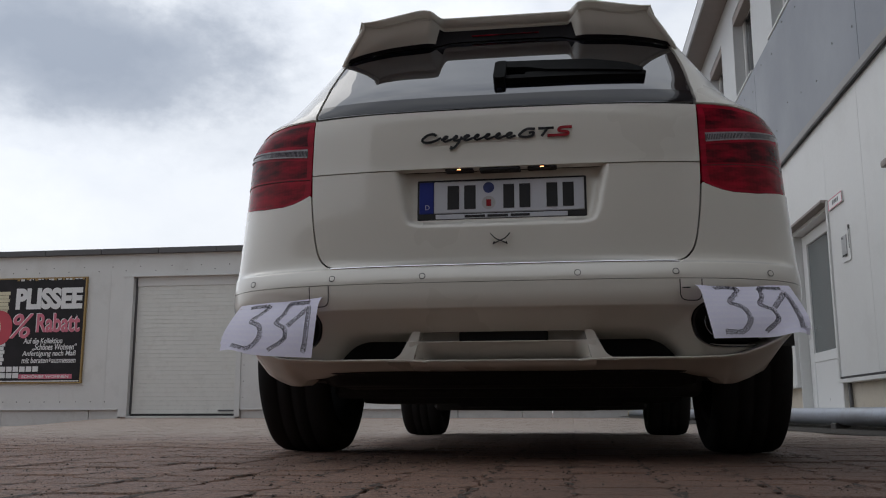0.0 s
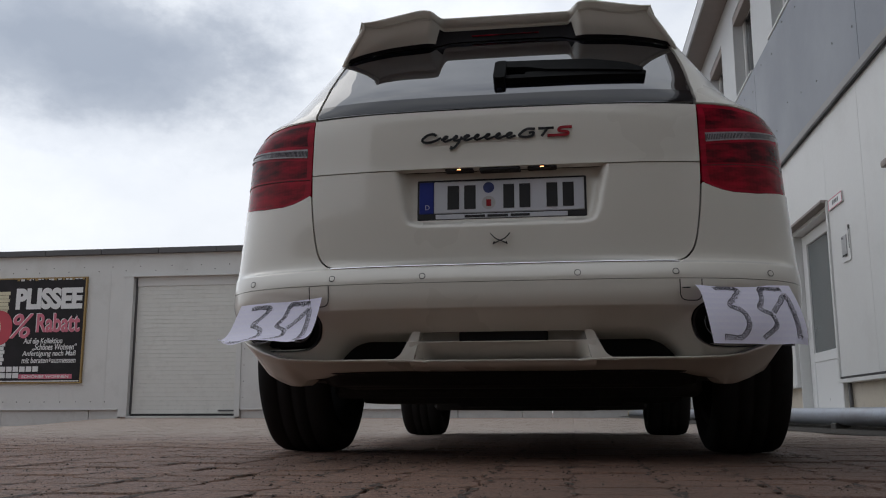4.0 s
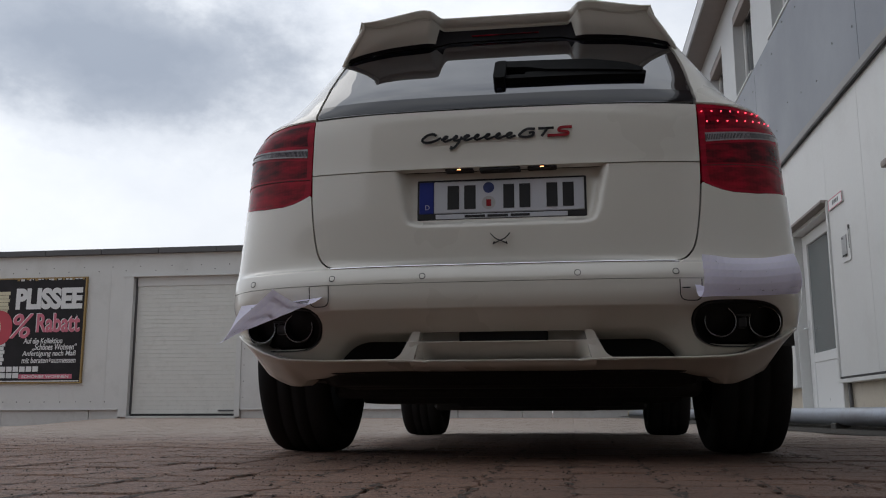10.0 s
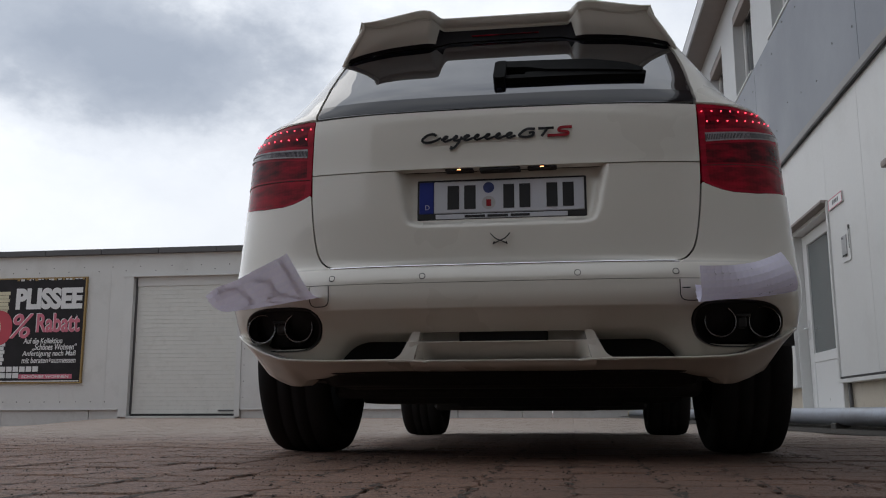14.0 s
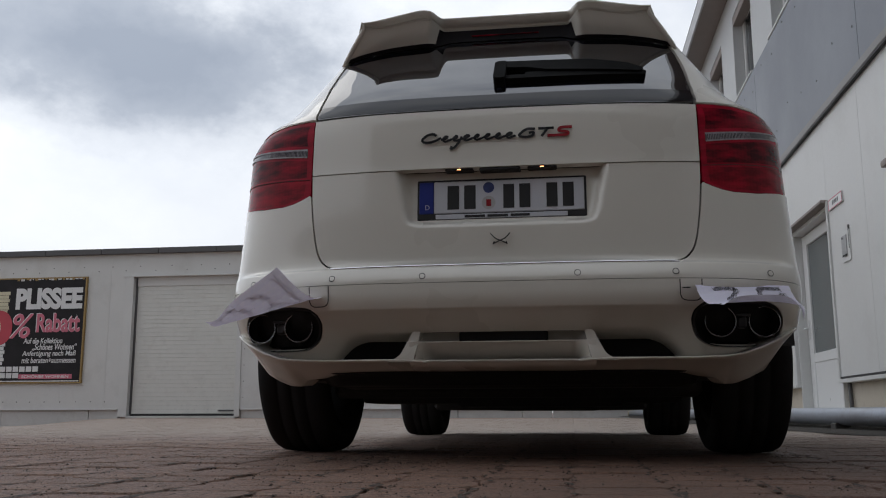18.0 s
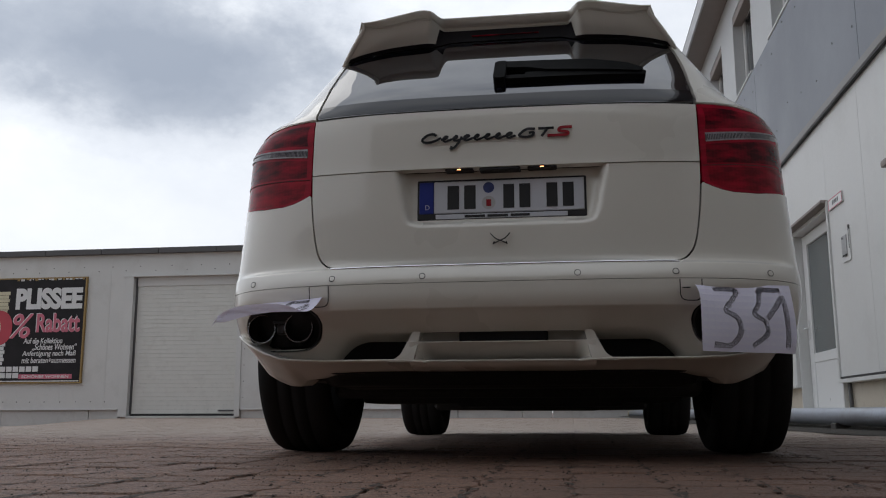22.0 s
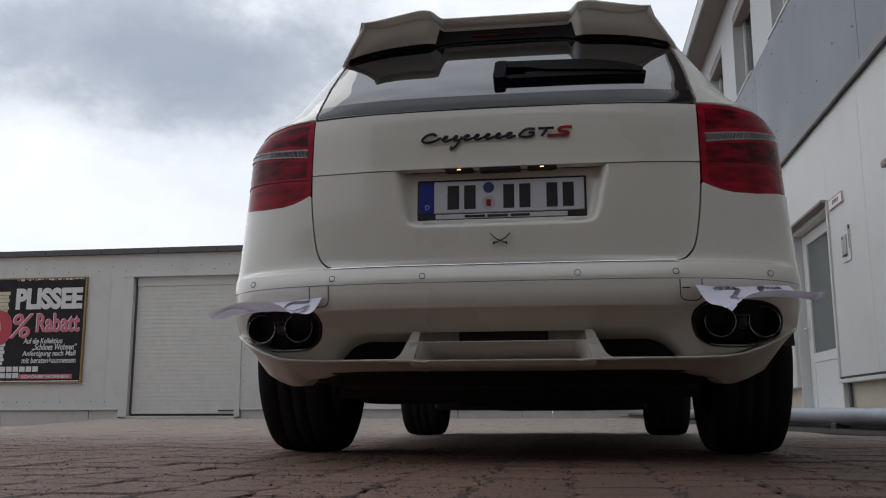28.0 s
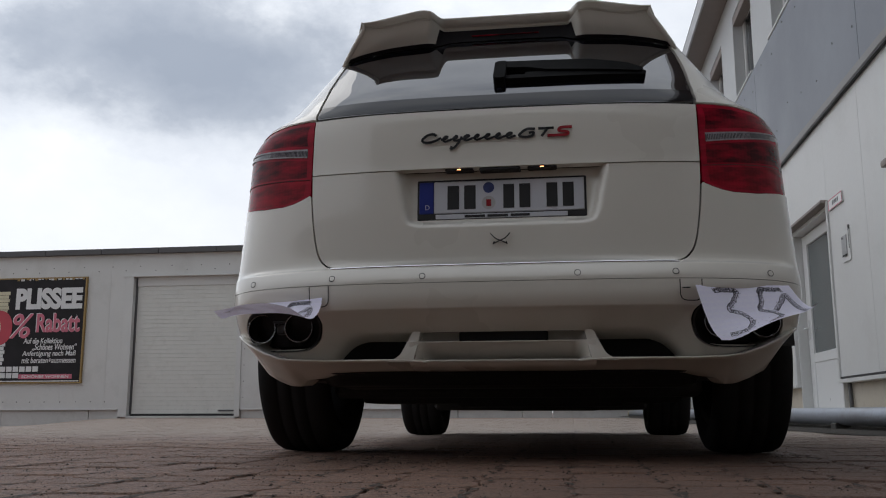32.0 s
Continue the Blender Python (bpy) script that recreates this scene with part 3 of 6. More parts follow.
LIP_TOP = [(0.0, 0.300), (0.20, 0.301), (0.25, 0.307), (0.30, 0.3105), (0.56, 0.3115), (0.64, 0.3145), (0.70, 0.3215), (0.76, 0.341), (0.825, 0.369), (0.88, 0.401), (0.93, 0.420)]
LIP_LOW = [(0.0, 0.263), (0.45, 0.260), (0.60, 0.252), (0.675, 0.244), (0.700, 0.221), (0.74, 0.221), (0.80, 0.240), (0.88, 0.284), (0.925, 0.332), (0.945, 0.392)]


def lip_rest(ax):
    """Lower half of the lip's section: paint ends early between the wheels, where black draws its shade."""
    e = 0.74 + 0.12 * smoothstep(0.52, 0.60, ax) + 0.14 * smoothstep(0.80, 0.88, ax)
    return [(-0.062 - 0.135 * (f - 0.42), f) for f in (0.42 + (e - 0.42) * 0.5, e)] + [(-0.062 - 0.135 * (e - 0.42) - 0.012, e), (-0.19, e - 0.04)]


def lip_ring(a):
    q, n = lip_frame(a)
    if n.y > 0.2:
        n = -n
    ax = abs(q.x) + 0.02 * smoothstep(0.9, 1.02, abs(a))
    zt, zb = lerp_keys(ax, LIP_TOP), lerp_keys(ax, LIP_LOW)
    h = zt - zb
    k = 1 - 0.35 * smoothstep(0.66, 0.92, ax)
    q = q - n * (0.001 + 0.014 * smoothstep(0.84, 0.97, abs(a)))
    return [q + n * o + Vector((0, 0, z - q.z)) for o, z in ((-0.11, zt - 0.004), (-0.010, zt - 0.001), (-0.003, zt - 0.0005), (0.000, zt - 0.003), (-0.002, zt - 0.007), (-0.026 * k, zt - 0.20 * h), (-0.062 * k, zt - 0.42 * h), *[(o * k, zt - f * h) for o, f in lip_rest(ax)])]


def loft(rings):
    bm = bmesh.new()
    vs = [[bm.verts.new(q) for q in r] for r in rings]
    for r0, r1 in zip(vs, vs[1:]):
        for k in range(len(r0) - 1):
            bm.faces.new((r0[k], r1[k], r1[k + 1], r0[k + 1]))
    for f in bm.faces:
        f.smooth = True
    return bm


for s in (1, -1):
    a0 = dom(0.226, LIP_Z)
    part("rear_lip", loft([lip_ring(s * (a0 + (0.985 - a0) * i / 56)) for i in range(57)]), PAINT, CAR, "cream lower lip turning up to the corner", smooth=True)
# plastic valance; its black also stands for shade on the lower lip
VALANCE = surface("dark_plastic_and_shade", (0.016, 0.015, 0.015), 0.6, vary=0.2, bump=0.1, spec=0.2)
rings = []
for i in range(-40, 41):
    q, n = lip_frame(dom(0.625 * i / 40, LIP_Z))
    zt, zb = lerp_keys(abs(q.x), LIP_TOP), lerp_keys(abs(q.x), LIP_LOW)
    q = q - n * 0.035 * smoothstep(0.54, 0.61, abs(q.x))
    rings.append([q + n * o + Vector((0, 0, z - q.z)) for o, z in ((-0.092, zt - 0.66 * (zt - zb)), (-0.108, zt - 0.75 * (zt - zb)), (-0.142, zb - 0.001), (-0.150, min(zb - 0.006, 0.244)), (-0.20, min(zb - 0.008, 0.234)), (-0.28, 0.25))])
part("valance", loft(rings), VALANCE, CAR, "dark plastic lower valance, also drawing the lip's shade", smooth=True)
# slanted struts between the lip and the bumper
for s in (1, -1):
    loop = rounded([(0.325, 0.302), (0.308, 0.3105), (0.293, 0.323), (0.272, 0.378), (0.266, 0.3935), (0.243, 0.3935), (0.246, 0.350), (0.252, 0.316), (0.250, 0.302)], [0, 0.010, 0.016, 0.010, 0.006, 0.006, 0.01, 0.01, 0], 4)
    loop = [(s * a, z) for a, z in xz(*loop)]
    bm = sheet([loop], lambda a, z: skin(a, LIP_Z) + Vector((0, 0.003 + 0.014 * smoothstep(0.31, 0.39, z), z - LIP_Z)), [i * 0.0125 for i in range(-80, 81)], [0.29 + 0.008 * i for i in range(14)], rim=0.06, soften=0.004)
    part("diffuser_strut", bm, PAINT, CAR, smooth=True)
# middle of the diffuser: a step under the bumper, the panel and its fold
rings = []
for i in range(-26, 27):
    x = 0.278 * i / 26
    y = skin(dom(x, LIP_Z), LIP_Z).y
    f = 1 - 0.85 * smoothstep(0.215, 0.266, abs(x))
    rings.append([Vector((x, y + o, z)) for o, z in ((0.11, 0.405), (0.105 * f + 0.004, 0.370), (0.104 * f + 0.004, 0.3665), (0.030 * f, 0.3635), (0.026 * f, 0.3600), (0.135 * f, 0.3180), (0.131 * f, 0.3130), (0.010, 0.3065), (0.004, 0.3030), (0.050, 0.286), (0.11, 0.274), (0.18, 0.266))])
part("diffuser_panel", loft(rings), PAINT, CAR, smooth=True)
part("towing_slot", box(-0.136, 0.136, -0.860, -0.79, 0.3640, 0.402, 0.003), BLACK, CAR, "black towing slot")
for s in (1, -1):
    loop = [(s * a, z) for a, z in xz((0.25, 0.30), (0.56, 0.30), (0.56, 0.41), (0.25, 0.41))]
    part("air_pocket", sheet([loop], lambda a, z: skin(a, LIP_Z) + Vector((0, 0.145, z - LIP_Z)), CUT_A, [], rim=0.004), SOOT, CAR, "black mesh at the back of an air pocket")

# bright strip along the gate's lower edge
bm = tube([skin(dom(0.013125 * i, 0.589), 0.5888 - 0.0022 * abs(i / 40) ** 3) + Vector((0, -0.0035, 0.0005)) for i in range(-40, 41)], 0.0046, 12)
part("chrome_strip", bm, CHROME, CAR, "thin bright chrome strip", smooth=True)


def ring_on_skin(x, z, r0, r1, lift, steps=24):
    bm = bmesh.new()
    a, b = [], []
    for k in range(steps):
        t = 2 * math.pi * k / steps
        for r, store in ((r0, a), (r1, b)):
            zz = z + r * math.sin(t)
            q = skin(dom(x + r * math.cos(t), zz), zz)
            store.append(bm.verts.new(q + Vector((0, -lift, 0))))
    for k in range(steps):
        bm.faces.new((a[k], b[k], b[(k + 1) % steps], a[(k + 1) % steps]))
    return bm


for x in (-0.793, -0.5115, -0.23, 0.23, 0.5115, 0.793):
    sensor = part("parking_sensor", ring_on_skin(x, 0.5535, 0.0002, 0.0075, 0.0025), PAINT, CAR)
    part("gap_ring", ring_on_skin(x, 0.5535, 0.0078, 0.0100, 0.0015), DARKSEAM, sensor)
# towing eye cover and its mirror twin: thin seams in the bumper
for s in (1, -1):
    line = rounded([(0.521, 0.530), (0.521, 0.469), (0.584, 0.469), (0.584, 0.530)], [0, 0.022, 0.022, 0])
    bm = ribbon(line, 0.0028, lambda x, z: skin(dom(s * x, z), z) + Vector((0, -0.0035, 0)))
    part("cover_seam", bm, DARKSEAM, CAR)
    if s > 0:
        part("cover_notch", ribbon([(0.527, 0.5045), (0.550, 0.505)], 0.0035, lambda x, z: skin(dom(s * x, z), z) + Vector((0, -0.0036, 0))), DARKSEAM, CAR)


# exhausts: dark oval trim, two tips and the link between them
def oval_shell(s, y_off, depth):
    bm = bmesh.new()
    outer, inner, back = [], [], []
    pts = ovals(1.0)
    for x, z in pts:
        q = skin(dom(s * x, z), z)
        outer.append(bm.verts.new(q + Vector((0, -0.004, 0))))
    for x, z in ovals(0.955):
        q = skin(dom(s * x, z), z)
        inner.append(bm.verts.new(q + Vector((0, -0.002, 0))))
        back.append(bm.verts.new((q.x, -0.70, q.z)))
    n = len(pts)
    for k in range(n):
        j = (k + 1) % n
        bm.faces.new((outer[k], outer[j], inner[j], inner[k]))
        bm.faces.new((inner[k], inner[j], back[j], back[k]))
    bm.faces.new(back)
    bmesh.ops.recalc_face_normals(bm, faces=bm.faces)
    return bm


for s in (1, -1):
    ex = new("exhaust")
    ex.parent = CAR
    ex["label"] = "twin round exhaust tips in a dark oval trim"
    part("oval_trim", oval_shell(s, 0, 0), BLACK, ex, smooth=False)
    for cx, yy in ((0.6445, -0.874), (0.778, -0.838)):
        bm = revolve([(yy + 0.010, 0.0412), (yy + 0.002, 0.0422), (yy - 0.002, 0.0440), (yy - 0.002, 0.0456), (yy + 0.002, 0.0472), (yy + 0.010, 0.0478), (-0.72, 0.0478)], 48, axis="y")
        bmesh.ops.translate(bm, verts=bm.verts, vec=(s * cx, 0, 0.4165))
        tip = part("tip", bm, DARKCHROME, ex, "polished dark exhaust tip", smooth=True)
        bm = revolve([(yy + 0.011, 0.0413), (-0.76, 0.041)], 28, axis="y")
        bmesh.ops.translate(bm, verts=bm.verts, vec=(s * cx, 0, 0.4165))
        part("bore", bm, SOOT, tip)
        bm = bmesh.new()
        bmesh.ops.create_circle(bm, cap_ends=True, segments=28, radius=0.0412, matrix=Matrix.Translation((s * cx, -0.757, 0.4165)) @ Matrix.Rotation(radians(90), 4, "X"))
        part("bore_end", bm, SOOT, tip)
    bm = box(s * 0.696, s * 0.726, -0.85, -0.82, 0.398, 0.432, 0.006)
    box(s * 0.686, s * 0.736, -0.858, -0.82, 0.433, 0.440, 0.002, bm)
    part("tip_link", bm, surface("link_grey", (0.06, 0.06, 0.06), 0.35, metal=0.6, bump=0), ex)

# tail lamps


def lamp_panels(s):
    lamp = new("tail_lamp")
    lamp.parent = CAR
    lamp["label"] = "red tail lamp with a clear middle band"

    def at(inset):
        return lambda a, z: skin(a, z, inset)

    def m(loop):
        return [(s * a, z) for a, z in loop]

    ad = lambda z: dom(0.632, z)
    zb = lambda a: 0.968 + 0.055 * (a - 0.53) / 0.5      # band's lower edge
    zt = lambda a: 1.000 + 0.042 * (a - 0.53) / 0.5      # band's upper edge
    zs = lambda a: 0.893 + 0.026 * (a - 0.53) / 0.5      # split of the lower lens
    a0, ai = dom(0.6145, 1.0), dom(0.632, 1.0)
    e = 0.0075                                           # width of the bright rims
    part("red_rim", sheet([m(LAMP_HALF + xz(*[(0.6145, 1.08 - 0.02 * k) for k in range(12)]))], at(0.004), CUT_A, CUT_Z, rim=0.02), LENSRED, lamp, "bright red outer lens", smooth=True)
    up = [(ad(zt(ai) + 1.3 * e), zt(ai) + 1.3 * e), (0.7, zt(0.7) + 1.3 * e), (0.85, zt(0.85) + 1.3 * e), (0.985, zt(0.98) + 0.4 * e), (0.965, 1.040), (0.90, 1.062)] + xz((0.80, 1.077), (0.72, 1.085), (0.66, 1.086), (0.630, 1.086))
    part("upper_lens", sheet([m(up)], at(0.0034), CUT_A, CUT_Z, rim=0.004), LENSDEEP, lamp, "dark red upper lens", smooth=True)
    band = [(ad(zb(ai)), zb(ai)), (0.7, zb(0.7)), (0.85, zb(0.85)), (1.03, zb(1.03)), (1.035, zt(1.03) - 0.012), (0.85, zt(0.85) - 0.002), (0.7, zt(0.7) - 0.002), (ad(zt(ai) - 0.002), zt(ai) - 0.002)]
    part("clear_band", sheet([m(band)], at(0.0034), CUT_A, CUT_Z, rim=0.004), LENSCLEAR, lamp, "clear ribbed reversing lens over a dark housing", smooth=True)
    bm = bmesh.new()
    for lo, hi in ((0.00, 0.17), (0.80, 1.0)):
        row = []
        for k in range(21):
            a = ai + (1.03 - ai) * k / 20
            h = zt(a) - 0.002 - zb(a)
            row.append([bm.verts.new(skin(s * a, zb(a) + h * f, 0.0025) + Vector((0, 0, 0))) for f in (lo, hi)])
        for p, q in zip(row, row[1:]):
            bm.faces.new((p[0], q[0], q[1], p[1]))
    for k in range(30):
        a = ai + 0.004 + 0.0052 * k
        h = zt(a) - 0.002 - zb(a)
        bm.faces.new([bm.verts.new(skin(s * (a + d), zb(a) + h * f, 0.0027)) for d, f in ((0, 0.1), (0.0015, 0.1), (0.0015, 0.9), (0, 0.9))])
    part("clear_ribs", thicken(bm, 0.002), LENSRIB, lamp, "pale clear ribs")
    mid = [(ad(zs(ai) + e), zs(ai) + e), (0.7, zs(0.7) + e), (0.85, zs(0.85) + e), (1.03, zs(1.03) + e), (1.02, zb(1.02) - 1.2 * e), (0.85, zb(0.85) - 1.2 * e), (0.7, zb(0.7) - 1.2 * e), (ad(zb(ai) - 1.2 * e), zb(ai) - 1.2 * e)]
    part("middle_lens", sheet([m(mid)], at(0.0034), CUT_A, CUT_Z, rim=0.004), LENSDEEP, lamp, "dark red middle lens", smooth=True)
    low = [(ai, LAMP_HALF[1][1] + 0.012)] + [(a, z + e) for a, z in LAMP_HALF[2:6]] + [(1.01, 0.862), (1.03, zs(1.03) - e), (0.85, zs(0.85) - e), (0.7, zs(0.7) - e), (ad(zs(ai) - e), zs(ai) - e)]
    part("lower_lens", sheet([m(low)], at(0.0034), CUT_A, CUT_Z, rim=0.004), LENSMID, lamp, "red lower lens", smooth=True)
    for z0, name in ((zs, "lens_split"),):
        row = [(s * (a0 + (1.05 - a0) * k / 16)) for k in range(17)]
        bm = bmesh.new()
        vs = [[bm.verts.new(skin(a, z0(abs(a)) + d, 0.003)) for d in (-0.001, 0.001)] for a in row]
        for p, q in zip(vs, vs[1:]):
            bm.faces.new((p[0], q[0], q[1], p[1]))
        part(name, thicken(bm, 0.0015), DARKSEAM, lamp)
    leds = []
    for row, (n, up) in enumerate(((8, 0.068), (9, 0.034))):
        for k in range(n):
            a = ai + 0.012 + 0.035 * k
            z = zt(a) + up - 0.030 * max(0.0, (a - 0.62)) * (1.1 if row == 0 else 0.3)
            q = skin(s * a, z, -0.0005)
            bm = bmesh.new()
            bmesh.ops.create_icosphere(bm, subdivisions=1, radius=0.0027)
            leds.append((part("led", bm, LEDGLOW, lamp), q))
    return leds


LENSRIB = surface("pale_rib", (0.27, 0.24, 0.26), 0.2, vary=0.3, scale=30, bump=0)
LEDGLOW = glow("red_led_glow", (1.0, 0.05, 0.09), 3.2)
RIGHT_LEDS = lamp_panels(1)
LEFT_LEDS = lamp_panels(-1)

# number plate in its black carrier; its characters are plain bars
PLATE = new("number_plate")
PLATE.parent = CAR
TILT = Matrix.Translation((0, -0.879, 0.8155)) @ Matrix.Rotation(radians(-2.5), 4, "X")


def on_plate(bm):
    bmesh.ops.transform(bm, matrix=TILT, verts=bm.verts)
    return bm


part("carrier", on_plate(box(-0.2660, 0.2660, -0.002, 0.016, -0.0730, 0.0625, 0.008, seg=2)), BLACK, PLATE, "black plastic plate carrier")
part("plate_sheet", on_plate(box(-0.2110, 0.2580, -0.0045, 0.002, -0.0490, 0.0545, 0.002)), WHITEPLATE, PLATE, "white number plate sheet")
part("country_band", on_plate(box(-0.2580, -0.2125, -0.0045, 0.002, -0.0490, 0.0545, 0.002)), PLATEBLUE, PLATE, "blue band with a letter D")
part("dealer_strip", on_plate(box(-0.206, 0.206, -0.0042, 0.002, -0.0670, -0.0525, 0.001)), WHITEPLATE, PLATE)
for x0, x1 in ((-0.172, -0.127), (-0.119, -0.075), (0.004, 0.046), (0.054, 0.096), (0.138, 0.180), (0.188, 0.230)):
    part("character_bar", on_plate(box(x0 + 0.004, x1 - 0.004, -0.0062, -0.0043, -0.037, 0.040, 0.0007)), BLACK, PLATE)
for x0, x1 in ((-0.114, -0.05), (-0.042, 0.022), (0.03, 0.09)):
    part("dealer_bar", on_plate(box(x0, x1, -0.0052, -0.0040, -0.0640, -0.0560, 0.0003)), BLACK, PLATE)


def disc(cx, cz, r, y0, y1, steps=24):
    bm = bmesh.new()
    bmesh.ops.create_cone(bm, cap_ends=True, segments=steps, radius1=r, radius2=r, depth=abs(y1 - y0), matrix=Matrix.Translation((cx, (y0 + y1) / 2, cz)) @ Matrix.Rotation(radians(90), 4, "X"))
    return bm


part("round_sticker", on_plate(disc(-0.038, 0.031, 0.0175, -0.0055, -0.004)), surface("sticker_blue", (0.035, 0.05, 0.16), 0.4, vary=0.3, scale=60, bump=0), PLATE, "round blue sticker")
part("round_seal", on_plate(disc(-0.038, -0.018, 0.0215, -0.0055, -0.004)), surface("seal_grey", (0.45, 0.44, 0.44), 0.5, bump=0), PLATE, "round pale seal")
part("seal_shield", on_plate(box(-0.0455, -0.0305, -0.0062, -0.0055, -0.030, -0.008, 0.0005)), BADGERED, PLATE)
lettering("D", 0.022, WHITEPLATE, PLATE, TILT @ Vector((-0.2405, -0.0045, -0.036)), UPRIGHT, "country_letter", depth=0.0006)

# handle strip and plate lamps under the lip
def lip_box(x0, x1, z0=0.8955, z1=0.9035, y=-0.915):
    return box(x0, x1, y, y + 0.045, z0, z1, 0.003)


part("handle", lip_box(-0.064, 0.064, 0.8945, 0.9035), BLACK, GATE, "black rubber gate handle")
WARM = glow("plate_lamp_glow", (1.0, 0.42, 0.16), 3.0)
for x in (-0.128, 0.131):
    pl = part("plate_lamp", lip_box(x - 0.045, x + 0.045, 0.8975, 0.9035), BLACK, GATE, "small plate lamp, lit")
    part("bulb", box(x - 0.006, x + 0.006, -0.917, -0.912, 0.8980, 0.9008, 0.0012, seg=2), WARM, pl, "warm glowing bulb")

# model script, drawn as plain strokes, and the crossed emblem


def stroke(points, width, material, name="stroke", parent=None, sub=6, lift=0.0045):
    """A raised stroke through control points on the gate."""
    pts = []
    n = len(points)
    for i in range(n - 1):
        p0, p1, p2, p3 = (Vector(points[max(i - 1, 0)]), Vector(points[i]), Vector(points[i + 1]), Vector(points[min(i + 2, n - 1)]))
        for k in range(sub):
            t = k / sub
            pts.append(tuple(0.5 * ((2 * p1) + (p2 - p0) * t + (2 * p0 - 5 * p1 + 4 * p2 - p3) * t * t + (3 * p1 - p0 - 3 * p2 + p3) * t ** 3)))
    pts.append(tuple(points[-1]))
    bm = ribbon(pts, width, lambda x, z: skin(dom(x, z), z) + Vector((0, -lift, 0)))
    thicken(bm, 0.003)
    return part(name, bm, material, parent)


SCRIPT = new("model_script")
SCRIPT.parent = GATE
SCRIPT["label"] = "dark slanted script strokes with a red end"
wave = [(-0.199, 1.013), (-0.208, 1.0185), (-0.226, 1.016), (-0.243, 1.003), (-0.240, 0.993), (-0.222, 0.991), (-0.200, 0.997), (-0.184, 1.006)]
stroke(wave, 0.0075, BADGE, "script_stroke", SCRIPT)
for i in range(7):
    x, b = -0.180 + i * 0.0335, 0.9925 + 0.0006 * i
    k = (0.9, 0.75, 1.0, 0.8, 0.85, 0.8, 1.0)[i]
    stroke([(x - 0.004, b + 0.006), (x + 0.010, b + 0.009), (x + 0.019 * k, b + 0.0155), (x + 0.009, b + 0.0165), (x + 0.001, b + 0.007), (x + 0.008, b), (x + 0.020, b + 0.003), (x + 0.030, b + 0.007)], 0.0062, BADGE, "script_stroke", SCRIPT, 4)
stroke([(-0.118, 1.007), (-0.126, 0.991), (-0.140, 0.973), (-0.153, 0.968), (-0.150, 0.976)], 0.0065, BADGE, "script_stroke", SCRIPT)
stroke([(0.112, 1.022), (0.085, 1.022), (0.062, 1.003), (0.080, 0.996), (0.102, 1.000), (0.107, 1.010), (0.092, 1.010)], 0.0075, BADGE, "script_stroke", SCRIPT)
stroke([(0.122, 1.0225), (0.145, 1.023), (0.170, 1.023)], 0.0075, BADGE, "script_stroke", SCRIPT)
stroke([(0.150, 1.022), (0.142, 1.010), (0.132, 0.997)], 0.0075, BADGE, "script_stroke", SCRIPT)
stroke([(0.226, 1.0245), (0.192, 1.023), (0.186, 1.013), (0.212, 1.008), (0.206, 0.999), (0.150, 0.998)], 0.0085, BADGERED, "red_stroke", SCRIPT)
EMB = new("crossed_emblem")
EMB.parent = GATE
for s in (1, -1):
    stroke([(s * 0.030, 0.690), (s * 0.016, 0.675), (0.0, 0.667), (-s * 0.018, 0.659)], [0.0030] * 19, BADGE, "blade", EMB)
    stroke([(-s * 0.018, 0.664), (-s * 0.021, 0.655)], 0.0035, BADGE, "guard", EMB, 3)


# roof spoiler: two painted pods joined by a thinner blade, standing off the glass
def spoiler_rows():
    rows = []
    for i in range(-60, 61):
        t = i / 60
        x = 0.504 * t
        ax = abs(x)
        pod = smoothstep(0.222, 0.262, ax)
        end = smoothstep(0.40, 0.508, ax)
        ztop = 1.551 + 0.003 * smoothstep(0.220, 0.290, ax) + 0.006 * math.exp(-((ax - 0.29) / 0.04) ** 2) - 0.027 * smoothstep(0.30, 0.508, ax)
        yt = SPOILER_Y - 0.060 * pod
        th = 0.025 - 0.004 * smoothstep(0.21, 0.26, ax) - 0.012 * end
        xb = x + math.copysign(0.094 * (ax / 0.508) ** 2.2, x)
        zc = lerp_keys(abs(xb), SPOILER_FOOT)
        foot = skin(dom(xb, zc), zc) + Vector((0, -0.002, 0))
        low = Vector((x, yt, ztop - th - 0.004))
        swell = 0.008 * pod * (1 - 0.5 * end)
        # painted blade, then what runs down to the glass
        top = [Vector((x * 1.12, -0.22, 1.622 - 0.045 * smoothstep(0.3, 0.508, ax))), Vector((x * 1.06, yt + 0.22, ztop + 0.048)), Vector((x * 1.02, yt + 0.07, ztop + 0.018)), Vector((x, yt + 0.010, ztop + 0.0035)), Vector((x, yt + 0.002, ztop)), Vector((x, yt, ztop - 0.005)),
               Vector((x, yt + 0.022 - 0.008 * pod, ztop - th)), Vector((x, yt + 0.030 - 0.006 * pod, ztop - th - 0.002)), Vector((x, yt + 0.030 - 0.010 * pod, ztop - th - 0.005)), Vector((x, yt + 0.032 - 0.026 * pod, ztop - th - 0.008)), Vector((x, yt + 0.036 - 0.022 * pod, ztop - th - 0.012))]
        under = [top[-1]]
        for k in (0.25, 0.55, 0.86, 0.93, 1.0):
            q = top[-1].lerp(foot, k)
            under.append(q + Vector((0, -swell * math.sin(math.pi * k), -0.3 * swell * math.sin(math.pi * k))))
        rows.append((top, under))
    return rows


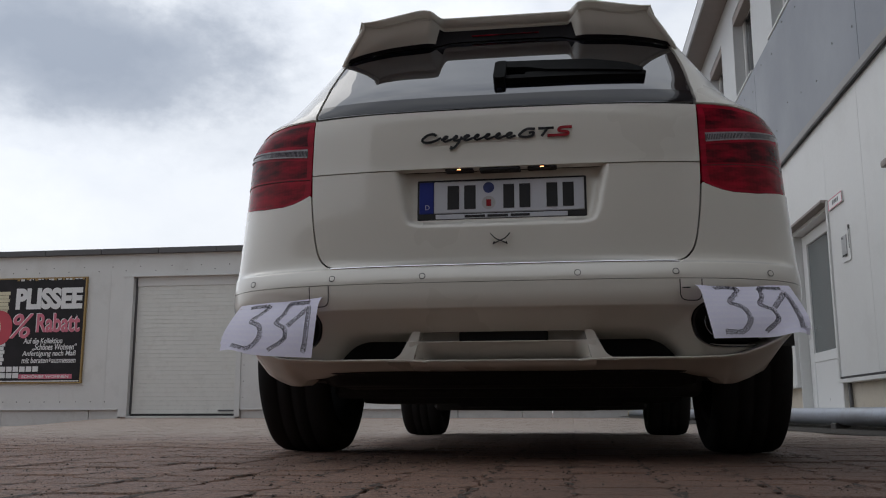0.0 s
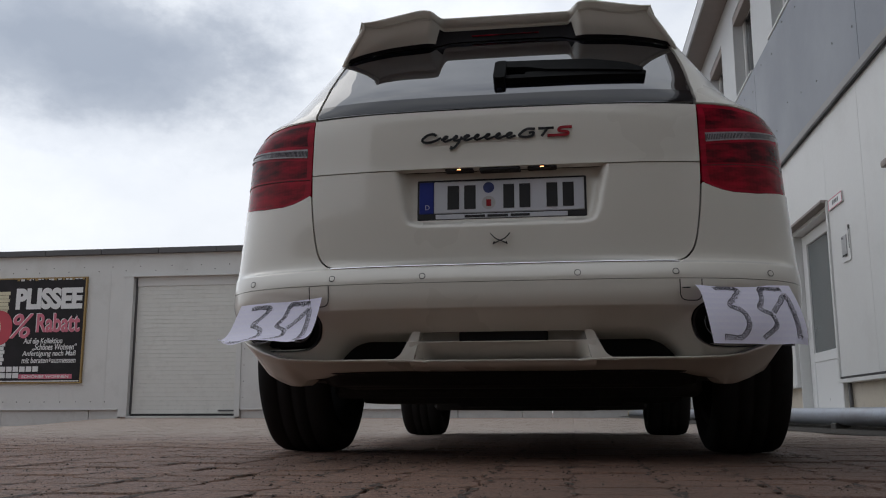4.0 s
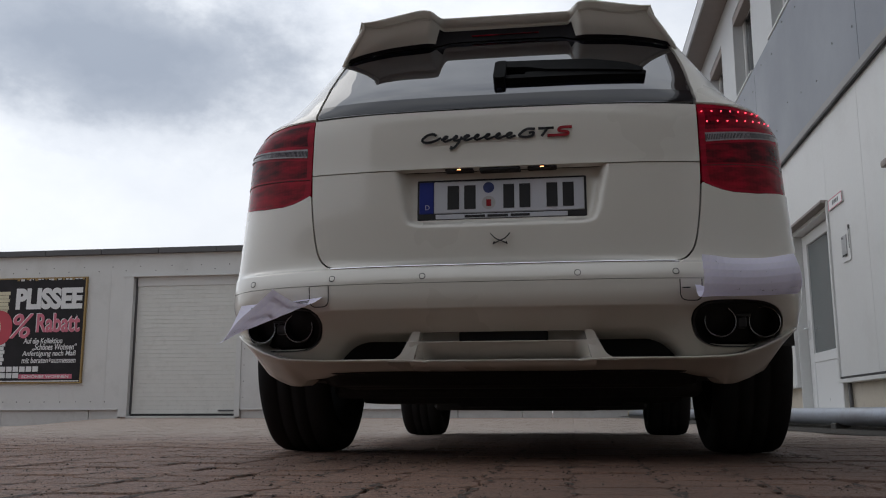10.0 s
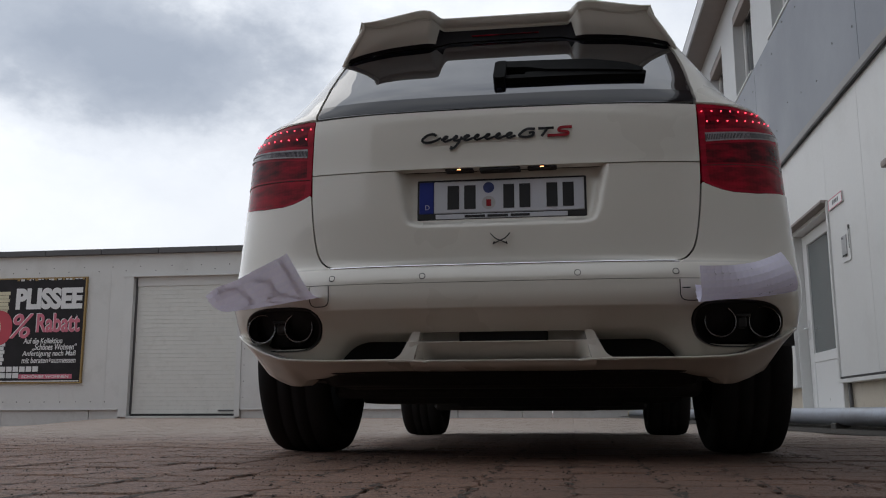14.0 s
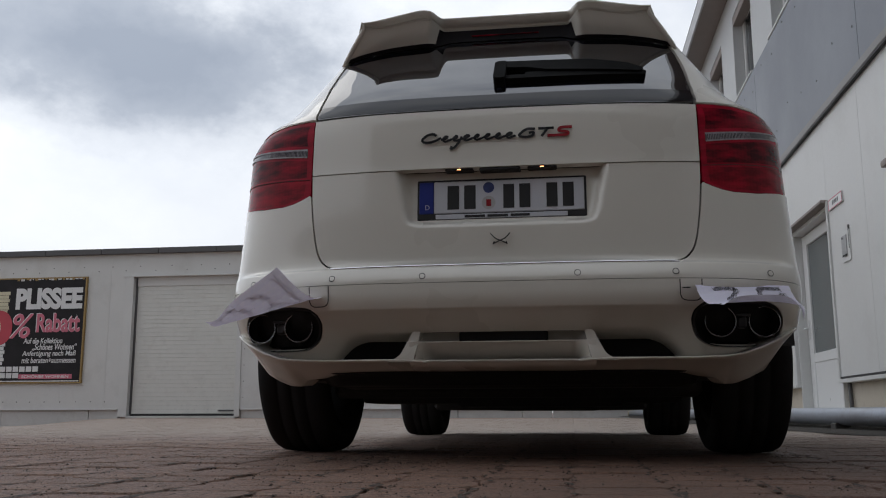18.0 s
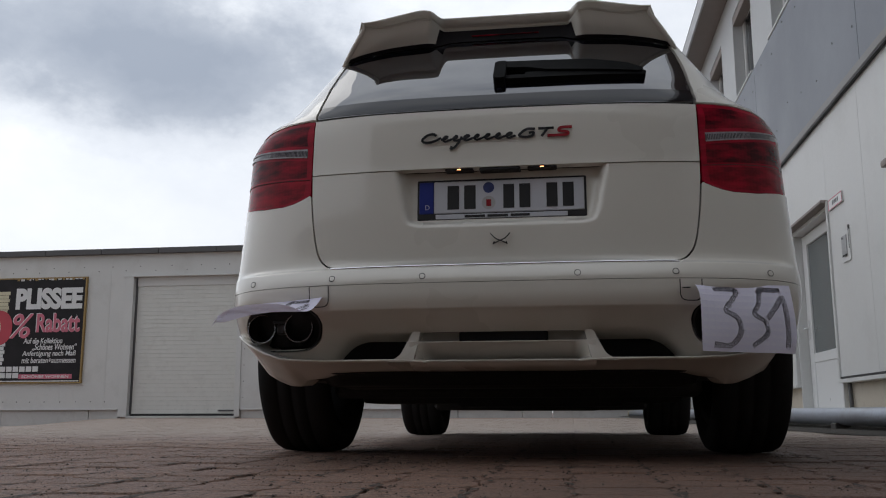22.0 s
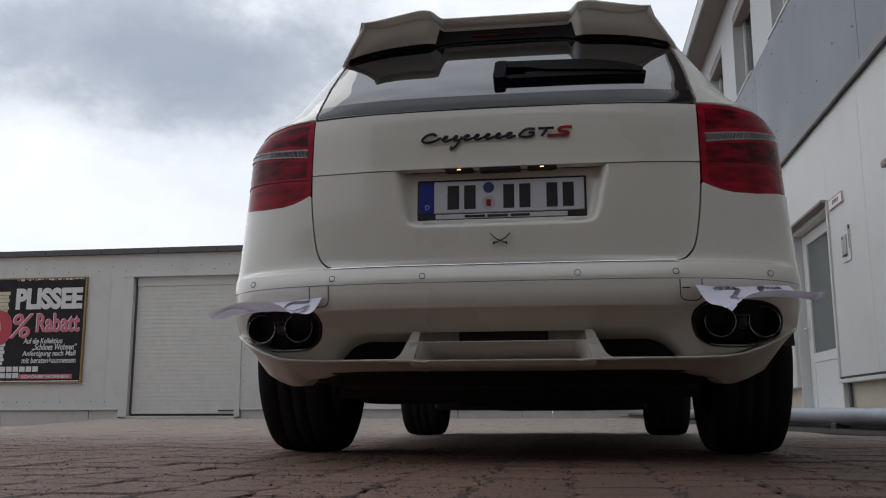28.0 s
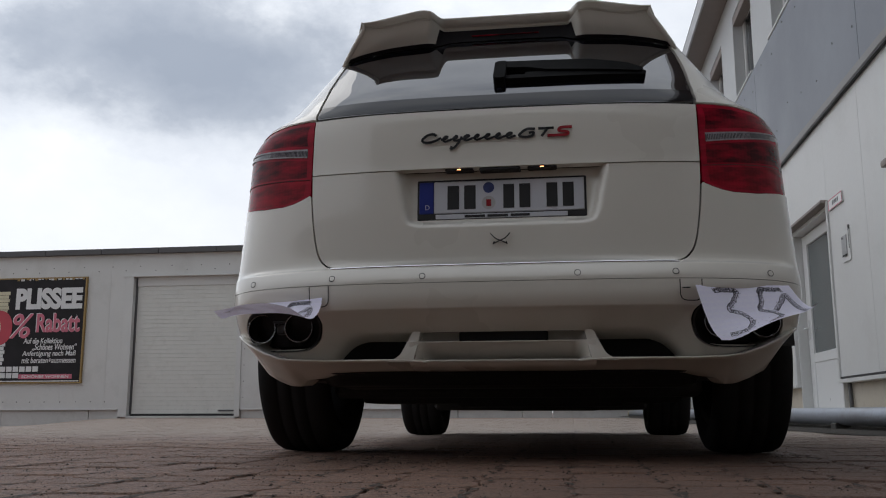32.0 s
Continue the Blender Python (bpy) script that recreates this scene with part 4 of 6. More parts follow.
SPOILER_Y = -0.600
SPOILER_FOOT = [(0.0, 1.470), (0.20, 1.468), (0.235, 1.452), (0.42, 1.438), (0.52, 1.420), (0.602, 1.398)]
rows = spoiler_rows()
part("roof_spoiler", loft([r[0] for r in rows]), PAINT, GATE, "cream roof spoiler with two raised ends", smooth=True)
TRIM_SHADE = surface("black_trim_and_shade", (0.007, 0.005, 0.006), 0.6, vary=0.2, bump=0, spec=0.15)
part("spoiler_base", loft([r[1] for r in rows[32:89]]), TRIM_SHADE, GATE, "black middle of the spoiler's underside", smooth=True)
# pods go black next to the glass, shade put in as colour
for side in (rows[:33], rows[88:]):
    part("pod_underside", loft([r[1][:4] for r in side]), PAINT, GATE, smooth=True)
    part("pod_foot", loft([r[1][3:] for r in side]), TRIM_SHADE, GATE, "foot of a spoiler pod, blackened as shade", smooth=True)
part("high_brake_lamp", tube([rows[i][1][2] + Vector((0, -0.002, 0)) for i in range(46, 75)], 0.0025, 8), LENSDEEP, GATE, "dark red high brake lamp, unlit", smooth=True)
for s in (1, -1):
    top, under = rows[-1 if s > 0 else 0]
    bm = bmesh.new()
    ring = [q + Vector((s * 0.001, 0, 0)) for q in top + under[1:]]
    vs = [bm.verts.new(q) for q in ring]
    c = bm.verts.new(sum(ring, Vector()) / len(ring))
    for q, r in zip(vs, vs[1:] + vs[:1]):
        bm.faces.new((q, r, c))
    part("spoiler_end", thicken(bm, 0.004), PAINT, GATE)
    line = [top[4], *[q + Vector((-s * 0.004, -0.002, 0)) for q in under]]
    part("spoiler_fin", tube(line, [0.003, 0.007, 0.0085, 0.009, 0.009, 0.008, 0.005], 10), PAINT, GATE, smooth=True)

# rear wiper
WIPER = new("rear_wiper")
WIPER.parent = GATE


def on_glass(lift):
    def f(a, z):
        return skin(a, z) + Vector((0, -lift, 0.0))
    return f


WIPERBLACK = surface("wiper_black", (0.006, 0.006, 0.006), 0.75, vary=0.2, bump=0, spec=0.06)
arm = rounded([(-0.006, 1.309), (0.29, 1.301), (0.41, 1.275), (0.462, 1.246), (0.45, 1.232), (0.146, 1.254), (0.086, 1.271), (-0.006, 1.275)], 0.010, 3)
part("wiper_arm", sheet([xz(*arm)], on_glass(0.034), [i * 0.04 for i in range(24)], [1.22, 1.25, 1.27], rim=0.02), WIPERBLACK, WIPER)
blade = rounded([(0.08, 1.249), (0.206, 1.255), (0.45, 1.245), (0.468, 1.237), (0.466, 1.218), (0.206, 1.219), (-0.004, 1.219), (-0.004, 1.239), (0.08, 1.236)], 0.006, 3)
part("wiper_blade", sheet([xz(*blade)], on_glass(0.024), [i * 0.04 for i in range(24)], [1.18, 1.2], rim=0.02), WIPERBLACK, WIPER)
cap = rounded([(-0.023, 1.217), (0.016, 1.217), (0.018, 1.311), (-0.021, 1.307)], 0.012, 3)
part("pivot_cap", sheet([xz(*cap)], on_glass(0.040), [0.0], [1.2, 1.24], rim=0.04), WIPERBLACK, WIPER)

# wheels


def wheel(s, y):
    w = new("wheel")
    w.parent = CAR
    w.location = (s * 0.831, y, 0.3715)
    prof = [(-0.115, 0.265), (-0.136, 0.285), (-0.143, 0.315), (-0.142, 0.338), (-0.132, 0.357), (-0.112, 0.367), (-0.062, 0.3715), (-0.060, 0.3685), (-0.052, 0.3685), (-0.050, 0.3718),
            (-0.006, 0.3722), (-0.004, 0.3685), (0.004, 0.3685), (0.006, 0.3722), (0.050, 0.3718), (0.052, 0.3685), (0.060, 0.3685), (0.062, 0.3715), (0.112, 0.367), (0.132, 0.357), (0.142, 0.338), (0.143, 0.315), (0.136, 0.285), (0.115, 0.265)]
    prof = [(0.945 * u, r) for u, r in prof]
    part("tyre", revolve(prof, 64), RUBBER, w, "wide black low-profile tyre", smooth=True)
    part("rim", revolve([(-0.115, 0.266), (-0.10, 0.25), (0.10, 0.25), (0.115, 0.266), (0.118, 0.258), (0.08, 0.235), (-0.10, 0.235), (-0.118, 0.258), (-0.115, 0.266)], 48), surface("sooty_rim_barrel", (0.02, 0.02, 0.02), 0.8, vary=0.3, bump=0.1, spec=0.1), w, "sooty inner rim barrel", smooth=True)
    part("brake_disc", revolve([(-0.02, 0.02), (-0.02, 0.175), (0.005, 0.175), (0.005, 0.02)], 32), DARKCHROME, w)
    for k in range(5):
        a = 2 * math.pi * k / 5
        bm = bmesh.new()
        for off in (-0.18, 0.18):
            tube([(s * 0.075, 0.04 * math.cos(a), 0.04 * math.sin(a)), (s * 0.085, 0.15 * math.cos(a + off * 0.6), 0.15 * math.sin(a + off * 0.6)), (s * 0.09, 0.243 * math.cos(a + off), 0.243 * math.sin(a + off))], [0.026, 0.017, 0.02], 6, bm)
        part("spoke", bm, RIMMETAL, w)
    part("hub", revolve([(s * 0.06, 0.005), (s * 0.098, 0.03), (s * 0.09, 0.055), (s * 0.02, 0.06)], 24), RIMMETAL, w)


for s in (1, -1):
    wheel(s, 0.0)
    wheel(s, 2.855)

# underbody, rear silencer, axle carrier
part("rear_floor", box(-0.70, 0.70, -0.70, -0.41, 0.255, 0.62, 0.03), UNDER, CAR)
part("underbody", box(-0.66, 0.66, -0.40, 3.4, 0.27, 0.62, 0.03), UNDER, CAR)
part("sill_plate", box(-0.93, 0.93, 0.5, 2.35, 0.30, 0.45, 0.03), UNDER, CAR)
part("silencer", box(-0.60, 0.60, -0.66, -0.45, 0.232, 0.42, 0.05, seg=2), UNDER, CAR, "sooty rear silencer")
part("axle_carrier", box(-0.685, 0.665, -0.28, 0.30, 0.207, 0.40, 0.02), UNDER, CAR)
part("lower_crossbeam", box(-0.62, 0.62, -0.18, 0.30, 0.188, 0.30, 0.03), UNDER, CAR)
part("differential", box(-0.25, 0.42, -0.15, 0.25, 0.174, 0.30, 0.03), UNDER, CAR)
part("front_undertray", box(-0.68, 0.66, 2.2, 3.3, 0.170, 0.34, 0.02), UNDER, CAR)
part("gearbox_cover", box(-0.2, 0.36, 1.0, 2.0, 0.163, 0.30, 0.03), UNDER, CAR)
for x in (-0.092, 0.092, -0.44, 0.44):
    part("valance_bolt", tube([(x, -0.735, 0.262), (x, -0.70, 0.262)], 0.012, 10), UNDER, CAR)
for s in (1, -1):
    bm = bmesh.new()
    for cy in (0.0, 2.855):
        rows = []
        for k in range(13):
            t = math.pi * k / 12
            rows.append([bm.verts.new((s * x, cy + 0.425 * math.cos(t), 0.372 + 0.425 * math.sin(t))) for x in (0.62, 0.955)])
        for r0, r1 in zip(rows, rows[1:]):
            bm.faces.new((r0[0], r0[1], r1[1], r1[0]))
    part("wheel_housing", bm, UNDER, CAR)

# ---------------------------------------------------------------- hall behind the car
CLAD = surface("white_sheet_cladding", (0.60, 0.60, 0.585), 0.5, vary=0.05, scale=0.7, grain=30, bump=0.05, dirt=((0.34, 0.33, 0.30), 0.25))
CLADTRIM = surface("pale_trim", (0.60, 0.60, 0.585), 0.45, vary=0.05, scale=1.2, grain=40, bump=0.05)
PLINTH = surface("concrete_plinth", (0.52, 0.515, 0.50), 0.85, vary=0.08, scale=1.6, grain=40, bump=0.2, dirt=((0.33, 0.32, 0.30), 0.4))
GUTTER = surface("dark_eaves_metal", (0.085, 0.083, 0.085), 0.5, vary=0.15, scale=2, bump=0.1)
SHUTTER = surface("shutter_white", (0.62, 0.62, 0.585), 0.45, vary=0.04, scale=2, grain=60, bump=0.05, dirt=((0.40, 0.39, 0.36), 0.3))
SCREW = surface("screw_grey", (0.12, 0.12, 0.12), 0.4, metal=0.8, bump=0)
ROOF = surface("roof_sheet", (0.20, 0.20, 0.21), 0.6, vary=0.1, bump=0.2)

HALL = thing("hall_building", "low white industrial hall with a roller shutter", "building", at=(0, 0, 0))
HY = 16.0


def wall_with_openings(x0, x1, z0, z1, y0, y1, holes):
    """A wall from boxes round rectangular openings (x0, x1, z0, z1), all along x."""
    bm = bmesh.new()
    xs = sorted({x0, x1, *[h[0] for h in holes], *[h[1] for h in holes]})
    for a, b in zip(xs, xs[1:]):
        cover = sorted((h[2], h[3]) for h in holes if h[0] <= a and h[1] >= b)
        z = z0
        for h0, h1 in cover:
            if h0 > z:
                box(a, b, y0, y1, z, h0, bm=bm)
            z = h1
        if z < z1:
            box(a, b, y0, y1, z, z1, bm=bm)
    bmesh.ops.remove_doubles(bm, verts=bm.verts[:], dist=1e-4)
    inner = [f for f in bm.faces if all(len(e.link_faces) > 2 for e in f.edges)]
    return bm


GX0, GX1, GZ0, GZ1 = -9.80, -7.27, 0.13, 3.27
part("wall", wall_with_openings(-26, 6.0, 0.25, 3.79, HY, HY + 0.25, [(GX0 - 0.02, GX1 + 0.02, 0.1, GZ1 + 0.02)]), CLAD, HALL, "white sheet-clad wall")
# narrow standing seams of the cladding
for i in range(28):
    x = -25.5 + i * 1.08
    if GX0 - 0.3 < x < GX1 + 0.3:
        continue
    part("panel_joint", box(x - 0.006, x + 0.006, HY - 0.004, HY + 0.01, 0.27, 3.77), CLADTRIM, HALL)
for x0, x1 in ((-26, -12.9), (-12.9, -10.75), (-10.745, GX0 - 0.24), (GX1 + 0.13, -4.8), (-4.795, -2.27), (-2.265, -0.88), (-0.875, -0.25), (-0.245, 6)):
    part("plinth_block", box(x0 + 0.006, x1 - 0.006, HY + 0.04, HY + 0.22, -0.4, 0.245, 0.004), PLINTH, HALL)
part("plinth_sill", box(-26, GX0 - 0.24, HY - 0.02, HY + 0.05, 0.235, 0.262, 0.003), CLADTRIM, HALL)
part("plinth_sill", box(GX1 + 0.14, 6, HY - 0.02, HY + 0.05, 0.235, 0.262, 0.003), CLADTRIM, HALL)
part("eaves_board", box(-26, 6.1, HY - 0.03, HY + 0.3, 3.79, 3.83, 0.004), CLADTRIM, HALL)
part("roof", box(-26.2, 6.2, HY + 0.02, HY + 14, 3.832, 3.90), ROOF, HALL)
for i in range(23):
    x = -26 + i * 1.4
    part("eaves_flashing", box(x + 0.004, x + 1.396, HY - 0.12, HY + 0.06, 3.80 + 0.0, 3.935, 0.01), GUTTER, HALL, "dark metal eaves flashing")
# shutter gate: frame, casing, slats
part("gate_frame", box(GX0 - 0.21, GX0, HY - 0.03, HY + 0.2, 0.08, 3.295, 0.004), CLADTRIM, HALL)
part("gate_frame", box(GX1, GX1 + 0.12, HY - 0.03, HY + 0.2, 0.08, 3.295, 0.004), CLADTRIM, HALL)
part("gate_lintel", box(GX0 - 0.26, GX1 + 0.16, HY - 0.04, HY + 0.2, 3.27, 3.30, 0.004), CLADTRIM, HALL)
part("gate_reveal", box(GX0, GX0 + 0.05, HY + 0.10, HY + 0.16, 0.14, 3.27), GUTTER, HALL)
SHUT = new("roller_shutter")
SHUT.parent = HALL
SHUT["label"] = "closed white roller shutter of narrow slats"
nsl = 30
for k in range(nsl):
    z0 = 0.15 + k * (3.06 - 0.15) / nsl
    part("slat", box(GX0 + 0.05, GX1 - 0.005, HY + 0.11, HY + 0.14, z0 + 0.0005, z0 + (3.06 - 0.15) / nsl - 0.0005, 0.004), SHUTTER, SHUT)
part("shutter_casing", box(GX0 + 0.045, GX1 - 0.002, HY + 0.09, HY + 0.2, 3.06, 3.27, 0.006), CLADTRIM, SHUT)
part("shutter_foot", box(GX0 + 0.05, GX1 - 0.005, HY + 0.10, HY + 0.15, 0.122, 0.15), BLACK, SHUT, "black rubber foot seal")
part("shutter_handle", box(GX1 - 0.42, GX1 - 0.02, HY + 0.085, HY + 0.11, 0.20, 0.235, 0.004), GUTTER, SHUT)
part("backing", box(GX0, GX1, HY + 0.15, HY + 0.2, 0.1, 3.27), GUTTER, SHUT)
part("threshold", box(GX0 - 0.02, GX1 + 0.02, HY - 0.02, HY + 0.2, -0.2, 0.10, 0.01), PLINTH, HALL)
for k in range(26):
    x = -13.6 + 0.36 * k + 0.03 * math.sin(k * 7.3)
    for z in ((0.42,) if -13.7 < x < GX0 - 0.3 or x > GX1 + 0.2 else ()) + (3.42 + 0.1 * (k % 2),):
        if x < -6.9:
            part("screw", disc(x, z, 0.013, HY - 0.006, HY + 0.002, 8), SCREW, HALL)
for k in range(9):
    part("screw", disc(GX1 + 0.19, 0.5 + 0.36 * k, 0.012, HY - 0.006, HY + 0.002, 8), SCREW, HALL)

# ---------------------------------------------------------------- advertising board on the hall
BLACKBOARD = surface("printed_black", (0.014, 0.012, 0.014), 0.5, vary=0.6, scale=3, grain=50, bump=0.03, spec=0.25)
PRINTWHITE = surface("print_white", (0.66, 0.66, 0.66), 0.45, vary=0.04, bump=0)
PRINTRED = surface("print_red", (0.46, 0.045, 0.07), 0.45, vary=0.1, scale=5, bump=0)
PRINTPINK = surface("print_pink", (0.55, 0.14, 0.20), 0.45, vary=0.12, scale=5, bump=0)
PRINTCREAM = surface("print_cream", (0.55, 0.51, 0.36), 0.45, vary=0.15, scale=5, bump=0)
WOODEDGE = surface("board_wood_edge", (0.30, 0.20, 0.07), 0.6, vary=0.2, bump=0.1)
BOARD = thing("advertising_board", "black advertising board with white and red lettering on a wall", "billboard", at=(0, 0, 0))
BX0, BX1, BZ0, BZ1 = -14.9, -10.97, 0.87, 3.27
part("board", box(BX0, BX1, HY - 0.06, HY - 0.012, BZ0, BZ1, 0.004), BLACKBOARD, BOARD)
part("board_edge", box(BX1, BX1 + 0.035, HY - 0.065, HY - 0.005, BZ0 - 0.03, BZ1 + 0.03), WOODEDGE, BOARD, "bare wooden edge")
part("board_edge", box(BX0, BX1, HY - 0.065, HY - 0.005, BZ1, BZ1 + 0.03), WOODEDGE, BOARD)
part("board_edge", box(BX0, BX1, HY - 0.065, HY - 0.005, BZ0 - 0.03, BZ0), WOODEDGE, BOARD)
YF = HY - 0.063
lettering("PLISSEE", 0.66, PRINTWHITE, BOARD, (-12.69, YF, 2.55), UPRIGHT, "headline", bold=0.035, fit=(1.67, 0.505))
for dx, dz, material, dy in ((0.0, 0.0, PRINTPINK, -0.003), (-0.02, 0.012, PRINTWHITE, 0.0)):
    lettering("%", 0.74, material, BOARD, (-12.78 + dx, YF + dy, 1.88 + dz), UPRIGHT, "percent_sign", bold=0.010, shear=0.25, fit=(0.58, 0.57))
    lettering("Rabatt", 0.54, material, BOARD, (-12.12 + dx, YF + dy, 2.01 + dz), UPRIGHT, "headline", bold=0.014, fit=(1.08, 0.44))
for words, x, z, wide, tall in (("Auf die Kollektion", -12.42, 1.755, 0.97, 0.13), ("„Schönes Wohnen“", -12.19, 1.585, 1.10, 0.165), ("Anfertigung nach Maß", -12.43, 1.435, 1.33, 0.155), ("mit beraten+ausmessen", -12.43, 1.305, 1.34, 0.13)):
    lettering(words, 0.185, PRINTWHITE, BOARD, (x, YF, z), UPRIGHT, "small_print", bold=0.0025, shear=0.15, fit=(wide, tall))
# shop name and slogan as plain bars
for k in range(6):
    part("name_bar", box(-12.96 + 0.163 * k, -12.825 + 0.163 * k, YF - 0.002, YF + 0.002, 1.11, 1.23), PRINTWHITE, BOARD)
for k in range(3):
    part("name_bar", box(-12.96 + 0.165 * k, -12.82 + 0.165 * k, YF - 0.002, YF + 0.002, 0.965, 1.085), PRINTWHITE, BOARD)
part("slogan_band", box(-12.48, -11.16, YF - 0.002, YF + 0.002, 0.945, 1.05), PRINTPINK, BOARD, "pink slogan band")
lettering("SCHÖNES WOHNEN", 0.1, PRINTWHITE, BOARD, (-12.40, YF - 0.003, 0.965), UPRIGHT, "slogan", bold=0.002, fit=(1.16, 0.078))
# pleated blind behind a red figure, cut off by the board's folded edge
for k in range(20):
    z = 1.27 + 0.086 * k
    part("pleat", box(-13.6, -12.875 - 0.04 * ((19 - k) / 19) + 0.03 * (k % 2), YF - 0.003, YF + 0.001, z, z + 0.078, 0.001), PRINTCREAM if k > 9 else PRINTWHITE, BOARD)
lettering("0", 0.92, PRINTRED, BOARD, (-13.42, YF - 0.004, 1.72), UPRIGHT, "red_figure", bold=0.07, fit=(0.69, 0.82))
part("torn_edge", box(-14.9, BX1 - 0.02, YF - 0.004, YF + 0.002, BZ0 + 0.012, BZ0 + 0.035, 0.001), PRINTWHITE, BOARD, "curled pale lower edge of the print")
rnd_edge = random.Random(5)
for k in range(22):
    x = -12.7 + 0.078 * k + rnd_edge.uniform(-0.02, 0.02)
    part("torn_edge", box(x, x + rnd_edge.uniform(0.03, 0.08), YF - 0.003, YF + 0.002, BZ1 - rnd_edge.uniform(0.02, 0.05), BZ1 - 0.002, 0.0005), PRINTWHITE if k % 3 else WOODEDGE, BOARD)

# ---------------------------------------------------------------- building beside the car
SIDECLAD = surface("side_white_cladding", (0.60, 0.60, 0.585), 0.45, vary=0.04, scale=0.8, grain=25, bump=0.04, dirt=((0.42, 0.41, 0.38), 0.2))
BANDGREY = surface("blue_grey_panel", (0.148, 0.160, 0.188), 0.45, vary=0.06, scale=1.0, grain=30, bump=0.04)
CREAMBASE = surface("cream_render", (0.50, 0.45, 0.37), 0.85, vary=0.08, scale=2, grain=60, bump=0.3, dirt=((0.30, 0.26, 0.20), 0.5))
UPPERWALL = surface("upper_cladding", (0.50, 0.51, 0.51), 0.5, vary=0.06, scale=1.3, grain=20, bump=0.05)
SOFFIT = surface("brown_grey_soffit", (0.270, 0.236, 0.216), 0.7, vary=0.1, bump=0.1)
WINGLASS = surface("window_glass", (0.035, 0.04, 0.045), 0.05, vary=0.2, bump=0, spec=0.8)
DOORGLASS = surface("door_glass", (0.10, 0.115, 0.115), 0.08, vary=0.1, scale=1.0, bump=0, spec=0.8)
UPVC = surface("white_plastic_frame", (0.66, 0.66, 0.65), 0.35, vary=0.03, bump=0.02)
STEELPIPE = surface("galvanised_pipe", (0.30, 0.32, 0.36), 0.42, metal=0.55, vary=0.15, scale=3, grain=40, bump=0.1, dirt=((0.20, 0.18, 0.16), 0.4))

SIDE = thing("side_building", "two-storey white clad building with a blue-grey band", "building", at=(0, 0, 0))
WX = 2.8
DY0, DY1, DZ0, DZ1 = 5.80, 7.47, 0.19, 2.235


def yz_wall(y0, y1, z0, z1, x0, x1, holes):
    bm = bmesh.new()
    ys = sorted({y0, y1, *[h[0] for h in holes], *[h[1] for h in holes]})
    for a, b in zip(ys, ys[1:]):
        z = z0
        for h0, h1 in sorted((h[2], h[3]) for h in holes if h[0] <= a and h[1] >= b):
            if h0 > z:
                box(x0, x1, a, b, z, h0, bm=bm)
            z = h1
        if z < z1:
            box(x0, x1, a, b, z, z1, bm=bm)
    return bm


part("base_wall", yz_wall(-9, 15.6, -0.3, 0.46, WX + 0.06, WX + 0.4, [(DY0, DY1, 0.15, 0.46)]), CREAMBASE, SIDE, "cream rendered base wall")
edges = [-9.0, -7.8, -6.6, -5.4, -4.2, -3.0, -1.8, -0.6, 0.6, 1.8, 2.95, 3.62, 4.62, DY0, DY1, 7.9, 9.0, 10.1, 11.2, 12.3, 13.4, 14.5, 15.6]
for a, b in zip(edges, edges[1:]):
    if (a, b) == (DY0, DY1):
        part("cladding_panel", box(WX, WX + 0.3, a, b, DZ1 + 0.02, 3.16), SIDECLAD, SIDE)
    else:
        part("cladding_panel", box(WX, WX + 0.3, a + 0.0025, b - 0.0025, 0.465, 3.16, 0.002), SIDECLAD, SIDE)
part("drip_rail", box(WX - 0.03, WX + 0.07, -9, DY0 - 0.03, 0.43, 0.466, 0.003), CLADTRIM, SIDE)
part("drip_rail", box(WX - 0.03, WX + 0.07, DY1 + 0.03, 15.6, 0.43, 0.466, 0.003), CLADTRIM, SIDE)
part("dark_joint", box(WX - 0.012, WX + 0.05, -9, DY0 - 0.04, 0.4665, 0.49), BLACK, SIDE)
# blue-grey band over the ground floor
for a, b in ((-9, -6), (-6, -3), (-3, 0), (0, 4.35), (4.355, 8.65), (8.655, 12.0), (12.0, 15.6)):
    part("band_panel", box(WX - 0.03, WX + 0.25, a + 0.002, b - 0.002, 3.145, 4.79, 0.003), BANDGREY, SIDE, "blue-grey fascia panel")
part("band_trim", box(WX - 0.045, WX + 0.02, -9, 15.65, 3.112, 3.192, 0.004), surface("grey_trim", (0.21, 0.20, 0.19), 0.5, vary=0.1, scale=2, bump=0.05), SIDE)
# black strip that draws the shadow line under the trim
part("band_soffit", box(WX - 0.040, WX - 0.003, -9, 15.6, 3.094, 3.1105), BLACK, SIDE)
for k in range(40):
    y = 2.6 + 0.62 * (k % 20)
    part("screw", (lambda b: b)(box(WX - 0.036, WX - 0.028, y, y + 0.016, (3.5 if k < 20 else 4.5) + 0.25 * ((k * 37) % 5) / 5, (3.5 if k < 20 else 4.5) + 0.25 * ((k * 37) % 5) / 5 + 0.016)), SCREW, SIDE)
